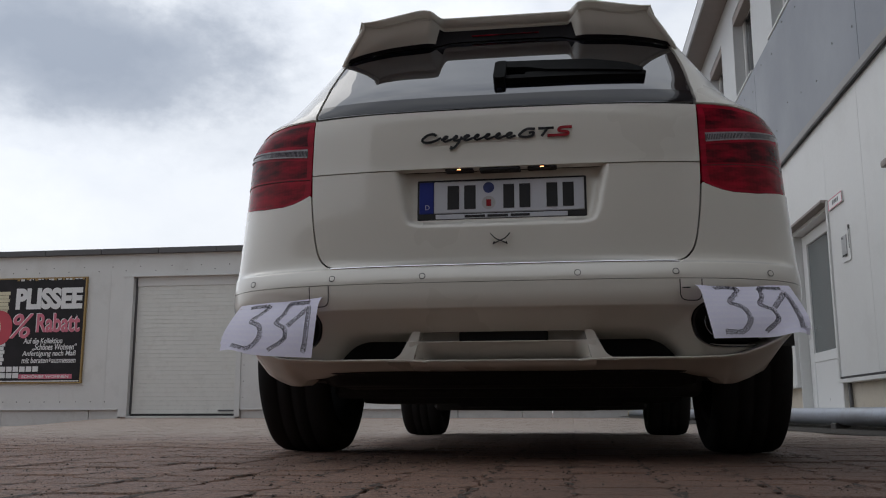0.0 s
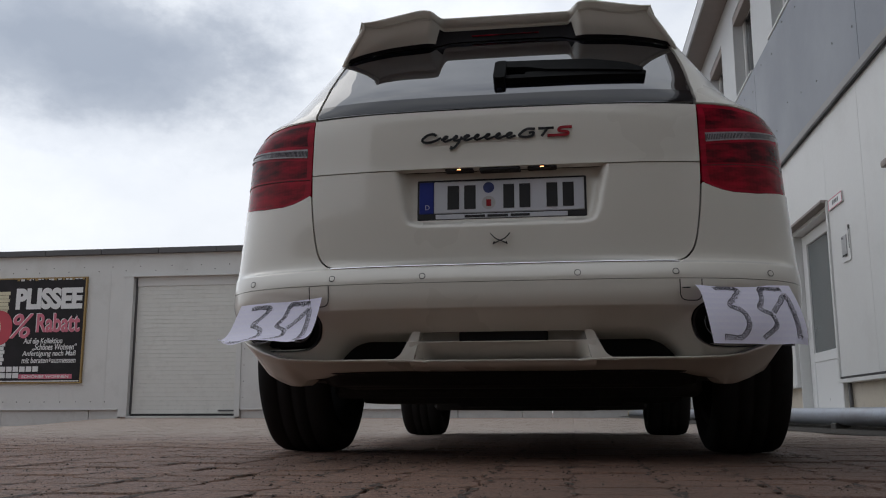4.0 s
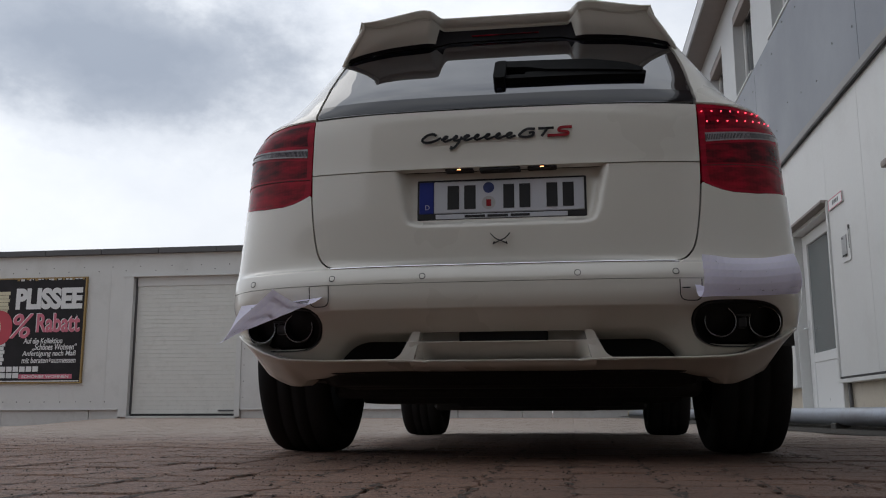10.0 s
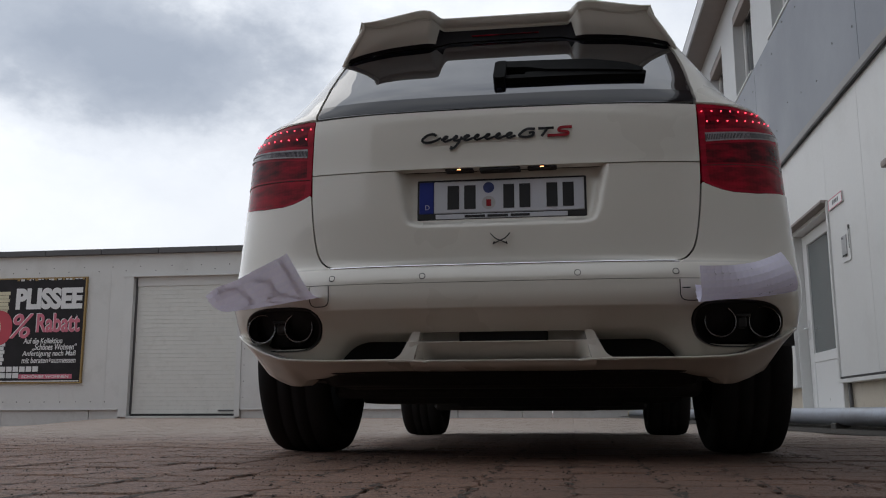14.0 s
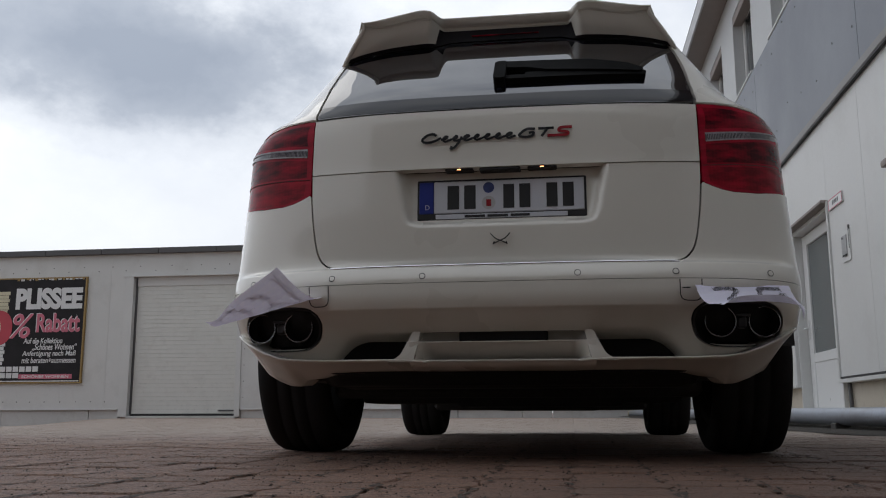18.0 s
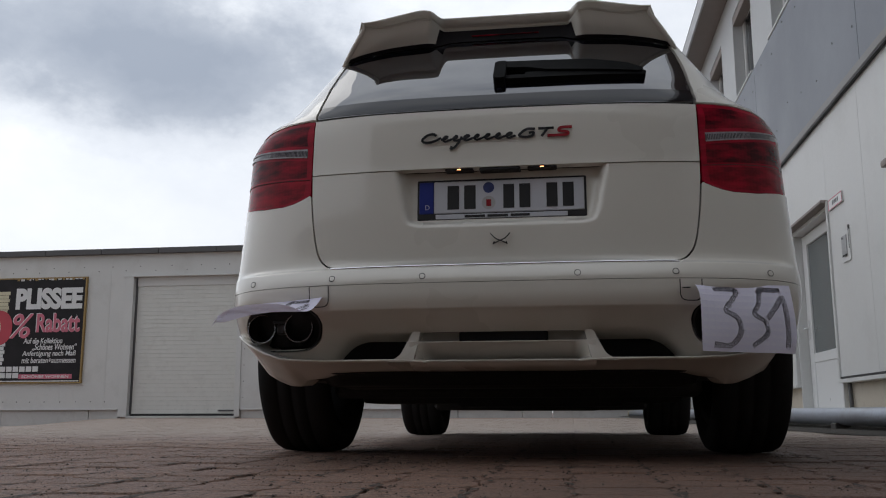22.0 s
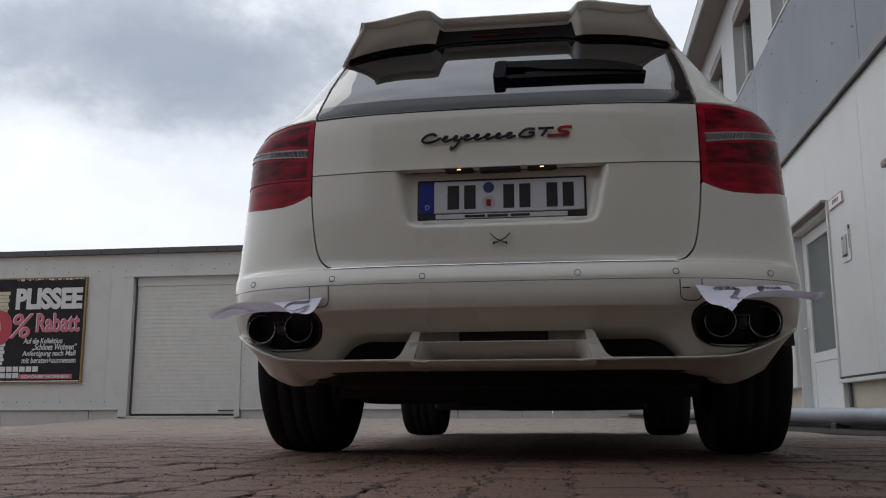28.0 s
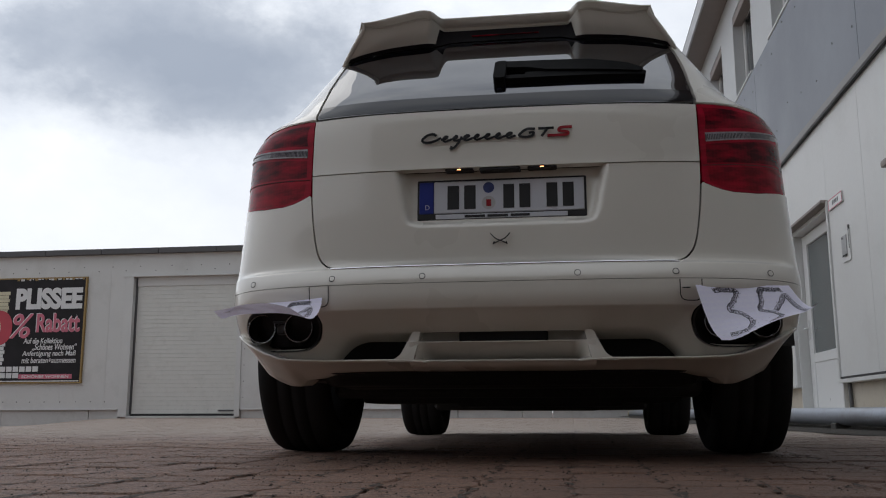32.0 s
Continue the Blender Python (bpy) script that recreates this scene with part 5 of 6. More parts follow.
# upper storey with its windows
WINS = [(9.0, 10.4), (11.5, 12.8), (6.4, 7.8), (13.9, 15.2)]
part("upper_wall", yz_wall(-9, 15.6, 4.795, 6.76, WX + 0.05, WX + 0.4, [(a, b, 4.88, 6.30) for a, b in WINS]), UPPERWALL, SIDE, "pale upper storey wall")
for a, b in WINS:
    win = new("window")
    win.parent = SIDE
    win["label"] = "white framed window in a deep reveal"
    bm = bmesh.new()
    for y0, y1, z0, z1 in ((a, a + 0.09, 4.88, 6.30), (b - 0.09, b, 4.88, 6.30), (a + 0.09, b - 0.09, 4.88, 4.97), (a + 0.09, b - 0.09, 6.21, 6.30), (0.5 * (a + b) - 0.05, 0.5 * (a + b) + 0.05, 4.97, 6.21)):
        box(WX + 0.2, WX + 0.27, y0, y1, z0, z1, 0.006, bm)
    part("window_frame", bm, UPVC, win)
    for y0, y1 in ((a + 0.09, 0.5 * (a + b) - 0.05), (0.5 * (a + b) + 0.05, b - 0.09)):
        part("pane", box(WX + 0.235, WX + 0.25, y0, y1, 4.97, 6.21), WINGLASS, win)
    part("shutter_box", box(WX + 0.055, WX + 0.2, a + 0.005, b - 0.005, 6.16, 6.295, 0.004), SOFFIT, win)
    part("window_sill", box(WX - 0.01, WX + 0.2, a - 0.05, b + 0.05, 4.855, 4.885, 0.004), CLADTRIM, win)
part("eaves_soffit", box(WX - 0.31, WX + 0.4, -9, 15.9, 6.75, 6.79), SOFFIT, SIDE, "grey eaves soffit")
part("eaves_fascia", box(WX - 0.34, WX - 0.31, -9, 15.9, 6.73, 6.97, 0.005), UPPERWALL, SIDE, "pale eaves board")
part("roof", box(WX - 0.33, WX + 9, -9, 15.8, 6.975, 7.04), ROOF, SIDE)
part("side_wall", box(WX + 0.31, WX + 8, 15.3, 15.6, -0.3, 6.6), UPPERWALL, SIDE)
part("inner_wall", box(WX + 0.42, WX + 0.6, -9, 15.3, -0.3, 6.6), BLACK, SIDE)

# the door in its metal surround
DOOR = new("door")
DOOR.parent = SIDE
DOOR["label"] = "white half-glazed door with a metal drip edge"
bm = bmesh.new()
box(WX + 0.02, WX + 0.32, DY1 - 0.035, DY1, 0.15, DZ1, 0.003, bm)
box(WX + 0.02, WX + 0.32, DY0, DY0 + 0.035, 0.15, DZ1, 0.003, bm)
box(WX + 0.02, WX + 0.32, DY0 + 0.035, DY1 - 0.035, DZ1 - 0.04, DZ1, 0.003, bm)
part("door_frame", bm, CLADTRIM, DOOR)
part("drip_edge", box(WX - 0.07, WX + 0.03, DY0 - 0.03, DY1 + 0.30, DZ1 + 0.0, DZ1 + 0.03, 0.003), SOFFIT, DOOR)
part("edge_strip", box(WX - 0.02, WX + 0.03, DY0 - 0.045, DY0, 0.44, DZ1 + 0.02, 0.003), CLADTRIM, DOOR)
part("edge_strip", box(WX - 0.02, WX + 0.03, DY1, DY1 + 0.045, 0.44, DZ1 + 0.02, 0.003), CLADTRIM, DOOR)
bm = bmesh.new()
LX0, LX1 = WX + 0.13, WX + 0.19
box(LX0, LX1, DY0 + 0.04, DY0 + 0.13, DZ0, DZ1 - 0.05, 0.004, bm)
box(LX0, LX1, DY1 - 0.23, DY1 - 0.04, DZ0, DZ1 - 0.05, 0.004, bm)
box(LX0, LX1, DY0 + 0.13, DY1 - 0.23, 2.06, DZ1 - 0.05, 0.004, bm)
box(LX0, LX1, DY0 + 0.13, DY1 - 0.23, 0.705, 0.81, 0.004, bm)
box(LX0 + 0.01, LX1 - 0.01, DY0 + 0.13, DY1 - 0.23, DZ0, 0.705, 0.002, bm)
part("door_leaf", bm, UPVC, DOOR)
part("pane", box(LX0 + 0.02, LX0 + 0.035, DY0 + 0.13, DY1 - 0.23, 0.81, 2.06), DOORGLASS, DOOR, "grey door glass")
bm = tube([(LX0 - 0.05, DY1 - 0.10, 1.10), (LX0 - 0.05, DY1 - 0.24, 1.10)], 0.012, 8)
tube([(LX0, DY1 - 0.10, 1.10), (LX0 - 0.055, DY1 - 0.10, 1.10)], 0.012, 8, bm)
box(LX0 - 0.012, LX0 + 0.005, DY1 - 0.13, DY1 - 0.08, 0.98, 1.20, 0.004, bm)
part("door_handle", bm, UPVC, DOOR)
part("door_step", box(WX - 0.25, WX + 0.3, DY0 - 0.1, DY1 + 0.1, -0.1, 0.185, 0.01), PLINTH, SIDE)

# sign, letter box, lamp on the wall
SIGN = thing("door_sign", "small white sign with a red border beside a door", "sign")
part("sign_board", box(WX - 0.015, WX, 5.24, 5.70, 2.13, 2.235, 0.002), UPVC, SIGN)
for a, b, c, d in ((5.24, 5.70, 2.13, 2.138), (5.24, 5.70, 2.227, 2.235), (5.24, 5.248, 2.138, 2.227), (5.692, 5.70, 2.138, 2.227)):
    part("sign_border", box(WX - 0.0175, WX - 0.015, a, b, c, d), PRINTPINK, SIGN)
for k in range(4):
    part("sign_bar", box(WX - 0.0175, WX - 0.015, 5.36 + 0.055 * k, 5.395 + 0.055 * k, 2.165, 2.205), SCREW, SIGN)
POST = thing("letter_box", "flat grey letter box on a white wall", "letter box")
part("body", box(WX - 0.012, WX, 5.12, 5.37, 1.55, 1.84, 0.003), CLADTRIM, POST)
part("flap", box(WX - 0.020, WX - 0.012, 5.20, 5.35, 1.62, 1.80, 0.001), surface("letter_grey", (0.38, 0.38, 0.38), 0.4, metal=0.4, bump=0), POST)
part("slot", box(WX - 0.024, WX - 0.020, 5.20, 5.33, 1.60, 1.615), BLACK, POST)
part("keyhole", box(WX - 0.024, WX - 0.020, 5.30, 5.325, 1.77, 1.79, 0.002), BLACK, POST)
# thin dark strip drawn as the frame's shadow on the wall
part("frame_seal", box(WX - 0.016, WX, 5.13, 5.137, 1.66, 1.88), SCREW, POST)
LAMP = thing("wall_lamp", "small grey wall lamp on a white wall", "lamp")
part("housing", box(WX - 0.05, WX, 3.70, 4.02, 2.12, 2.18, 0.02, seg=2), SOFFIT, LAMP)

# bumper pipe lying on blocks along the wall
PIPE = thing("guard_pipe", "galvanised steel pipe lying on low blocks beside a wall", "pipe")
pa, pb = Vector((2.52, 1.2, 0.115)), Vector((1.36, 15.3, 0.135))
part("pipe", tube([pa + (pb - pa) * k / 6 for k in range(7)], 0.068, 20), STEELPIPE, PIPE, smooth=True)
part("end_cap", tube([pb, pb + (pb - pa).normalized() * 0.12], 0.072, 16), surface("cap_yellowish", (0.42, 0.38, 0.24), 0.6, bump=0), PIPE, smooth=True)
for k in (0.06, 0.2, 0.33, 0.5, 0.7, 0.9):
    q = pa + (pb - pa) * k
    part("block", box(q.x - 0.06, q.x + 0.06, q.y - 0.07, q.y + 0.07, ground_height(q.x, q.y) - 0.01, q.z - 0.05, 0.006), surface("dark_block", (0.05, 0.045, 0.04), 0.85, vary=0.3, bump=0.4), PIPE)
# soil bank whose near-black colour also stands in for the pipe's shadow
soil = bmesh.new()
for k in range(25):
    q, r = pa + (pb - pa) * k / 24, 0.16 + 0.05 * math.sin(k * 2.3)
    for x, z in ((q.x - r - 0.20, 0.0165), (q.x, 0.040), (q.x + 0.34, 0.10)):
        soil.verts.new((x, q.y, ground_height(x, q.y) + z))
soil.verts.ensure_lookup_table()
for k in range(24):
    for c in (0, 1):
        soil.faces.new((soil.verts[3 * k + c], soil.verts[3 * k + c + 1], soil.verts[3 * k + c + 4], soil.verts[3 * k + c + 3]))
strip = part("soil_strip", soil, surface("dark_soil_and_shade", (0.030, 0.024, 0.018), 0.95, vary=0.5, scale=8, grain=90, bump=0.8, depth=0.01))
tagged(strip, "dark soil strip with painted shade under a pipe by a wall", "soil", kind="structure")
# cable down the base wall
CABLE = thing("drain_pipe", "thin grey downpipe on a cream base wall", "pipe")
part("pipe", tube([(WX + 0.03, 5.62, 0.44), (WX + 0.03, 5.60, 0.2), (WX + 0.03, 5.58, -0.02)], 0.02, 10), GUTTER, CABLE)

# unseen plain walls close the yard behind the viewer and hold back sky light
YARD = thing("rear_yard_building", "plain grey unseen building closing the yard", "building")
part("wall", box(-22, -2.6, -9.5, -9.0, -0.5, 3.6), surface("yard_wall_grey", (0.11, 0.10, 0.095), 0.8, vary=0.15, scale=0.6, bump=0.2), YARD)
part("roof", box(-22.3, -2.61, -13.5, -8.8, 3.6, 3.8), ROOF, YARD)
part("wall", box(-2.6, 12, -6.8, -6.3, -0.5, 4.6), surface("yard_wall_grey", (0.11, 0.10, 0.095), 0.8, vary=0.15, scale=0.6, bump=0.2), YARD)
part("roof", box(-2.6, 12.3, -13.5, -6.1, 4.6, 4.8), ROOF, YARD)

# ---------------------------------------------------------------- the two paper sheets over the exhausts
# Each sheet hangs from a taped upper edge; the swings give, time by time, how far its two
# lower corners stand from the corners above them (millimetres: across, forward, up).
LEFT_SWING_A = [
    (0, 5, -143, -149, -5, -77, -192), (0.1, -10, -145, -148, -2, -109, -176), (0.5, 9, -108, -176, 5, -73, -193),
    (0.6, -17, -185, -58, -112, -108, -117), (0.7, -21, -172, -87, -44, -183, -49), (0.9, -7, -171, -92, -67, -182, -3),
    (1, 27, -164, -101, -24, -181, -65), (1.1, -2, -190, -40, -25, -183, -61), (1.2, 20, -136, -137, 10, -183, -64),
    (1.3, 73, -116, -155, -16, -172, -89), (1.5, 84, -121, -127, 19, -186, -54), (2, 35, -155, -112, -59, -184, -16),
    (2.5, 30, -156, -112, 10, -170, -94),
]
LEFT_SWING_B = [
    (3, -27, -190, -28, -48, -188, 2), (3.5, -3, -195, 40, -36, -190, -18), (4, -4, -155, -116, -26, -135, -137),
    (4.5, 4, -125, -165, 1, -96, -183), (5, -14, -178, -76, -50, -172, -75), (5.5, 55, -94, -176, -19, -127, -162),
    (6, -14, -185, -57, -29, -136, -135), (6.5, -6, -133, -159, -6, -84, -189), (7, -25, -146, -125, -15, -149, -143),
    (7.5, 39, -99, -177, -6, -90, -186), (8, -24, -180, -68, -64, -161, -87), (8.5, 19, -121, -167, -17, -100, -180),
    (9, -23, -134, -138, -28, -83, -187),
]
LEFT_SWING_C = [
    (9.5, 15, -190, -39, -38, -180, -63), (10, -23, -146, -126, -105, -163, 0), (10.5, -24, -168, -95, -120, -143, 72),
    (11, -27, -192, -7, -61, -184, 46), (11.5, -25, -181, -64, -59, -185, -5), (12, -23, -173, -86, -37, -190, -10),
    (12.5, -27, -189, -33, -71, -177, 60), (13, -27, -191, -23, -82, -148, 107), (13.5, -25, -177, -76, -91, -163, 71),
    (14, -26, -192, 14, -74, -140, 121), (14.5, -27, -192, -7, -59, -182, 56), (15, -26, -185, -51, -57, -185, 21),
    (15.5, -18, -165, -100, -41, -174, -75),
]
LEFT_SWING_D = [
    (16, -18, -178, -76, -46, -186, -28), (16.5, -17, -143, -130, -47, -158, -103), (17, -2, -188, -49, -62, -107, -165),
    (17.5, -19, -153, -118, -30, -89, -184), (18, -29, -181, -64, -97, -159, 72), (18.5, -29, -171, -87, -82, -176, -5),
    (19, -23, -184, -56, -76, -177, 26), (19.5, -16, -162, -107, -67, -172, -62), (20, -30, -167, -95, -65, -181, -26),
    (20.5, -29, -182, -61, -56, -174, -66), (21, -14, -155, -116, -40, -157, -108), (21.5, 8, -140, -152, -50, -151, -112),
    (22, -24, -170, -90, -53, -181, -45),
]
LEFT_SWING_E = [
    (22.5, -24, -188, -43, -64, -177, -48), (23, -7, -150, -123, -26, -160, -107), (23.5, 38, -115, -168, -28, -139, -132),
    (24, 29, -142, -148, -12, -143, -131), (24.5, -14, -140, -134, -27, -155, -114), (25, -17, -173, -86, -70, -174, -51),
    (25.5, 5, -123, -167, -58, -112, -164), (26, -15, -174, -84, -59, -169, -75), (26.5, 16, -133, -157, -8, -138, -154),
    (27, -9, -166, -100, -43, -166, -91), (27.5, 48, -124, -159, 4, -69, -195), (28, -26, -186, -50, -38, -177, -71),
    (28.5, -13, -143, -149, -51, -168, -83),
]
LEFT_SWING_F = [
    (29, 52, -93, -177, 2, -45, -202), (29.5, 50, -100, -174, 26, -72, -192), (30, 38, -99, -177, 32, -74, -191),
    (30.2, 3, -184, -63, -108, -107, -120), (30.5, 1, -149, -124, 23, -177, -77), (30.7, 54, -106, -169, -22, -142, -149),
    (31, 36, -100, -177, 3, -80, -191), (31.5, 50, -94, -177, -2, -80, -191), (32, -9, -189, -42, 9, -173, -87),
]
LEFT_SWING = LEFT_SWING_A + LEFT_SWING_B + LEFT_SWING_C + LEFT_SWING_D + LEFT_SWING_E + LEFT_SWING_F
RIGHT_SWING_A = [
    (0, 29, -117, -168, 3, -137, -155), (0.1, 32, -151, -137, 17, -146, -145), (0.5, 18, -92, -184, 25, -86, -186),
    (0.6, 72, -132, -122, 30, -177, -74), (0.7, 127, -134, -61, 23, -142, -131), (0.9, 65, -183, -3, 7, -150, -124),
    (1, 93, -139, -99, -24, -115, -170), (1.1, 71, -133, -122, 13, -76, -192), (1.5, 46, -112, -168, -7, -63, -197),
    (2, 17, -74, -192, -39, -89, -182), (2.5, 48, -95, -177, 27, -145, -127), (3, 6, -56, -199, -50, -56, -193),
    (3.5, -15, -68, -195, -36, -55, -196),
]
RIGHT_SWING_B = [
    (4, 30, -100, -179, 10, -100, -181), (4.5, 55, -152, -107, 23, -160, -108), (5, 22, -101, -179, -2, -123, -167),
    (5.5, 13, -71, -194, -5, -54, -200), (6, 70, -167, -71, 23, -145, -145), (6.5, 28, -102, -178, -21, -40, -202),
    (7, 49, -140, -126, 6, -84, -189), (7.5, 2, -61, -198, -31, -47, -199), (8, 93, -165, -41, 23, -145, -145),
    (8.5, -14, -72, -193, -9, -67, -196), (9, 27, -125, -162, 23, -128, -161), (9.5, 83, -174, -27, 14, -193, 19),
    (10, 4, -72, 98, 3, -72, 94),
]
RIGHT_SWING_C = [
    (10.5, 10, -80, 90, 2, -84, 86), (11, 16, -78, 90, 16, -74, 92), (11.5, 35, -157, -109, 30, -147, -142),
    (12, 46, -152, -112, 48, -155, -106), (12.5, 14, -84, 84, -5, -80, 96), (13, -8, -88, 76, -14, -84, 82),
    (13.5, -18, -193, 8, -36, -101, 87), (14, -6, -104, 58, -40, -84, 92), (14.5, 62, -167, -79, -85, -110, 45),
    (15, 54, -169, -79, 22, -169, -93), (15.5, 23, -122, -165, 6, -122, -167), (16, 47, -155, -107, 26, -142, -130),
    (16.5, 7, -72, -194, 0, -54, -200),
]
RIGHT_SWING_D = [
    (17, 51, -154, -107, -30, -107, -174), (17.5, 10, -101, -180, -18, -122, -166), (18, 63, -170, -68, 0, -145, -129),
    (18.5, 48, -153, -110, 29, -183, -59), (19, 34, -175, -78, -16, -193, -10), (19.5, 43, -139, -147, 40, -160, -103),
    (20, 81, -161, -74, 21, -153, -118), (20.5, 54, -179, -51, 12, -155, -116), (21, 51, -147, -116, 19, -147, -144),
    (21.5, 33, -126, -161, -8, -108, -176), (22, -2, -57, -199, -13, -48, -201), (22.5, 87, -165, -53, 20, -154, -116),
    (23, 51, -147, -116, -4, -103, -179),
]
RIGHT_SWING_E = [
    (23.5, 19, -83, -188, -17, -52, -199), (24, 28, -97, -180, 0, -115, -172), (24.5, 34, -131, -157, 10, -103, -179),
    (25, 100, -166, 3, 38, -152, -115), (25.5, 70, -158, -88, 26, -142, -148), (26, 33, -137, -151, 10, -139, -152),
    (26.5, 77, -166, -64, 23, -160, -108), (27, 40, -143, -144, 6, -122, -167), (27.5, 50, -145, -119, 15, -116, -171),
    (28, 70, -154, -96, 44, -183, -47), (28.5, 54, -183, -33, 34, -138, -132), (29, 70, -153, -97, 34, -140, -148),
    (29.5, 99, -167, 3, 29, -152, -118),
]
RIGHT_SWING_F = [
    (30, 46, -84, 150, 36, -186, 12), (30.2, 41, -194, 25, 22, -192, -18), (30.5, 92, -166, -43, 16, -137, -137),
    (30.7, 63, -144, -114, 42, -92, -181), (31, -12, -94, -184, 1, -63, -197), (31.5, -19, -75, -192, -11, -53, -200),
    (32, 56, -110, -166, 26, -178, -74),
]
RIGHT_SWING = RIGHT_SWING_A + RIGHT_SWING_B + RIGHT_SWING_C + RIGHT_SWING_D + RIGHT_SWING_E + RIGHT_SWING_F

PAPER_W, PAPER_H, NU, NV = 0.297, 0.21, 14, 10


def paper_material():
    n = Nodes("white_office_paper")
    at = n.coords()
    col = n.ramp(n.noise(at, 40.0, 3.0), [(0.3, (0.85, 0.825, 0.985)), (0.7, (0.90, 0.88, 0.995))])
    n.link(col, n.bsdf.inputs["Base Color"])
    n.bsdf.inputs["Roughness"].default_value = 0.7
    tr = n.add("ShaderNodeBsdfTranslucent")
    n.link(col, tr.inputs["Color"])
    mx = n.add("ShaderNodeMixShader", Fac=0.24)
    n.link(n.bsdf.outputs[0], mx.inputs[1])
    n.link(tr.outputs[0], mx.inputs[2])
    n.link(mx.outputs[0], n.out.inputs["Surface"])
    return n.mat


PAPER = paper_material()
INK = surface("felt_pen_ink", (0.06, 0.056, 0.078), 0.6, vary=0.4, scale=50, grain=400, bump=0)


def digits():
    """The hand-drawn figure 351 as short pen segments: outlines, and hatching between them."""
    rnd = random.Random(7)
    three = [(0.050, 0.022), (0.082, 0.018), (0.116, 0.024), (0.102, 0.054), (0.074, 0.090), (0.104, 0.106), (0.118, 0.130), (0.116, 0.162), (0.088, 0.192), (0.038, 0.190)]
    five = [(0.259, 0.019), (0.226, 0.019), (0.193, 0.020), (0.183, 0.065), (0.165, 0.098), (0.195, 0.118), (0.205, 0.140), (0.200, 0.160), (0.157, 0.193)]
    one = [(0.206, 0.112), (0.238, 0.074), (0.264, 0.042), (0.269, 0.100), (0.271, 0.150), (0.269, 0.194)]
    segs = []
    for path, width in ((three, 0.0062), (five, 0.0058), (one, 0.0066)):
        fine = []
        path = through_points(path, 4)
        for (a, b), (c, d) in zip(path, path[1:]):
            n = max(2, int(math.hypot(c - a, d - b) / 0.003))
            fine += [(a + (c - a) * k / n, b + (d - b) * k / n) for k in range(n)]
        fine.append(path[-1])
        lines = {1: [], -1: [], 0: []}
        for i, (u, v) in enumerate(fine):
            (a, b), (c, d) = fine[max(0, i - 1)], fine[min(len(fine) - 1, i + 1)]
            m = math.hypot(c - a, d - b) or 1
            nu, nv = -(d - b) / m, (c - a) / m
            bar = 1.25 if v < 0.03 else 1.0
            for s in (1, -1):
                w = width * bar * (1 + rnd.uniform(-0.30, 0.20))
                lines[s].append((u + s * nu * w, v + s * nv * w))
            w = width * rnd.uniform(-0.95, 0.95)
            lines[0].append((u + nu * w, v + nv * w))
        for s, pen in ((1, 0.0020), (-1, 0.0012), (0, 0.0015)):
            for q, r in zip(lines[s], lines[s][1:]):
                segs.append((q, r, pen))
        for q, r in zip(lines[1], lines[-1]):
            for again in range(3 if q[1] < 0.035 else 1):
                end = (r[0] + rnd.uniform(-0.005, 0.005), r[1] + rnd.uniform(-0.004, 0.004))
                segs.append((q, end, rnd.uniform(0.0006, 0.0014)))
    return segs


def paper_pieces(label, start, end):
    """One sheet as a net of small stiff pieces under an Empty on its taped edge."""
    mid = (start + end) / 2
    sheet_ob = thing("paper_sheet", label, "paper", "sheets over the exhausts", at=mid)
    du, dv = PAPER_W / NU, PAPER_H / NV
    ink = {}
    for (a, b), (c, d), pen in digits():
        k = (min(NU - 1, int((a + c) / 2 / du)), min(NV - 1, int((b + d) / 2 / dv)))
        ink.setdefault(k, []).append((a, b, c, d, pen))
    pieces = {}
    for i in range(NU):
        for j in range(NV):
            bm = bmesh.new()
            cu, cv = (i + 0.5) * du, (j + 0.5) * dv
            g = 1.02
            quad = [bm.verts.new((s * du / 2 * g, t * dv / 2 * g, 0)) for s, t in ((-1, -1), (1, -1), (1, 1), (-1, 1))]
            bm.faces.new(quad)
            for a, b, c, d, pen in ink.get((i, j), ()):
                m = math.hypot(c - a, d - b)
                if m < 1e-5:
                    continue
                ou, ov = -(d - b) / m * pen / 2, (c - a) / m * pen / 2
                vs = [bm.verts.new((x - cu, -(y - cv), 0.0009)) for x, y in ((a + ou, b + ov), (a - ou, b - ov), (c - ou, d - ov), (c + ou, d + ov))]
                f = bm.faces.new(vs)
                f.material_index = 1
            pieces[i, j] = part("sheet_piece", bm, [PAPER, INK], sheet_ob)
    return sheet_ob, pieces


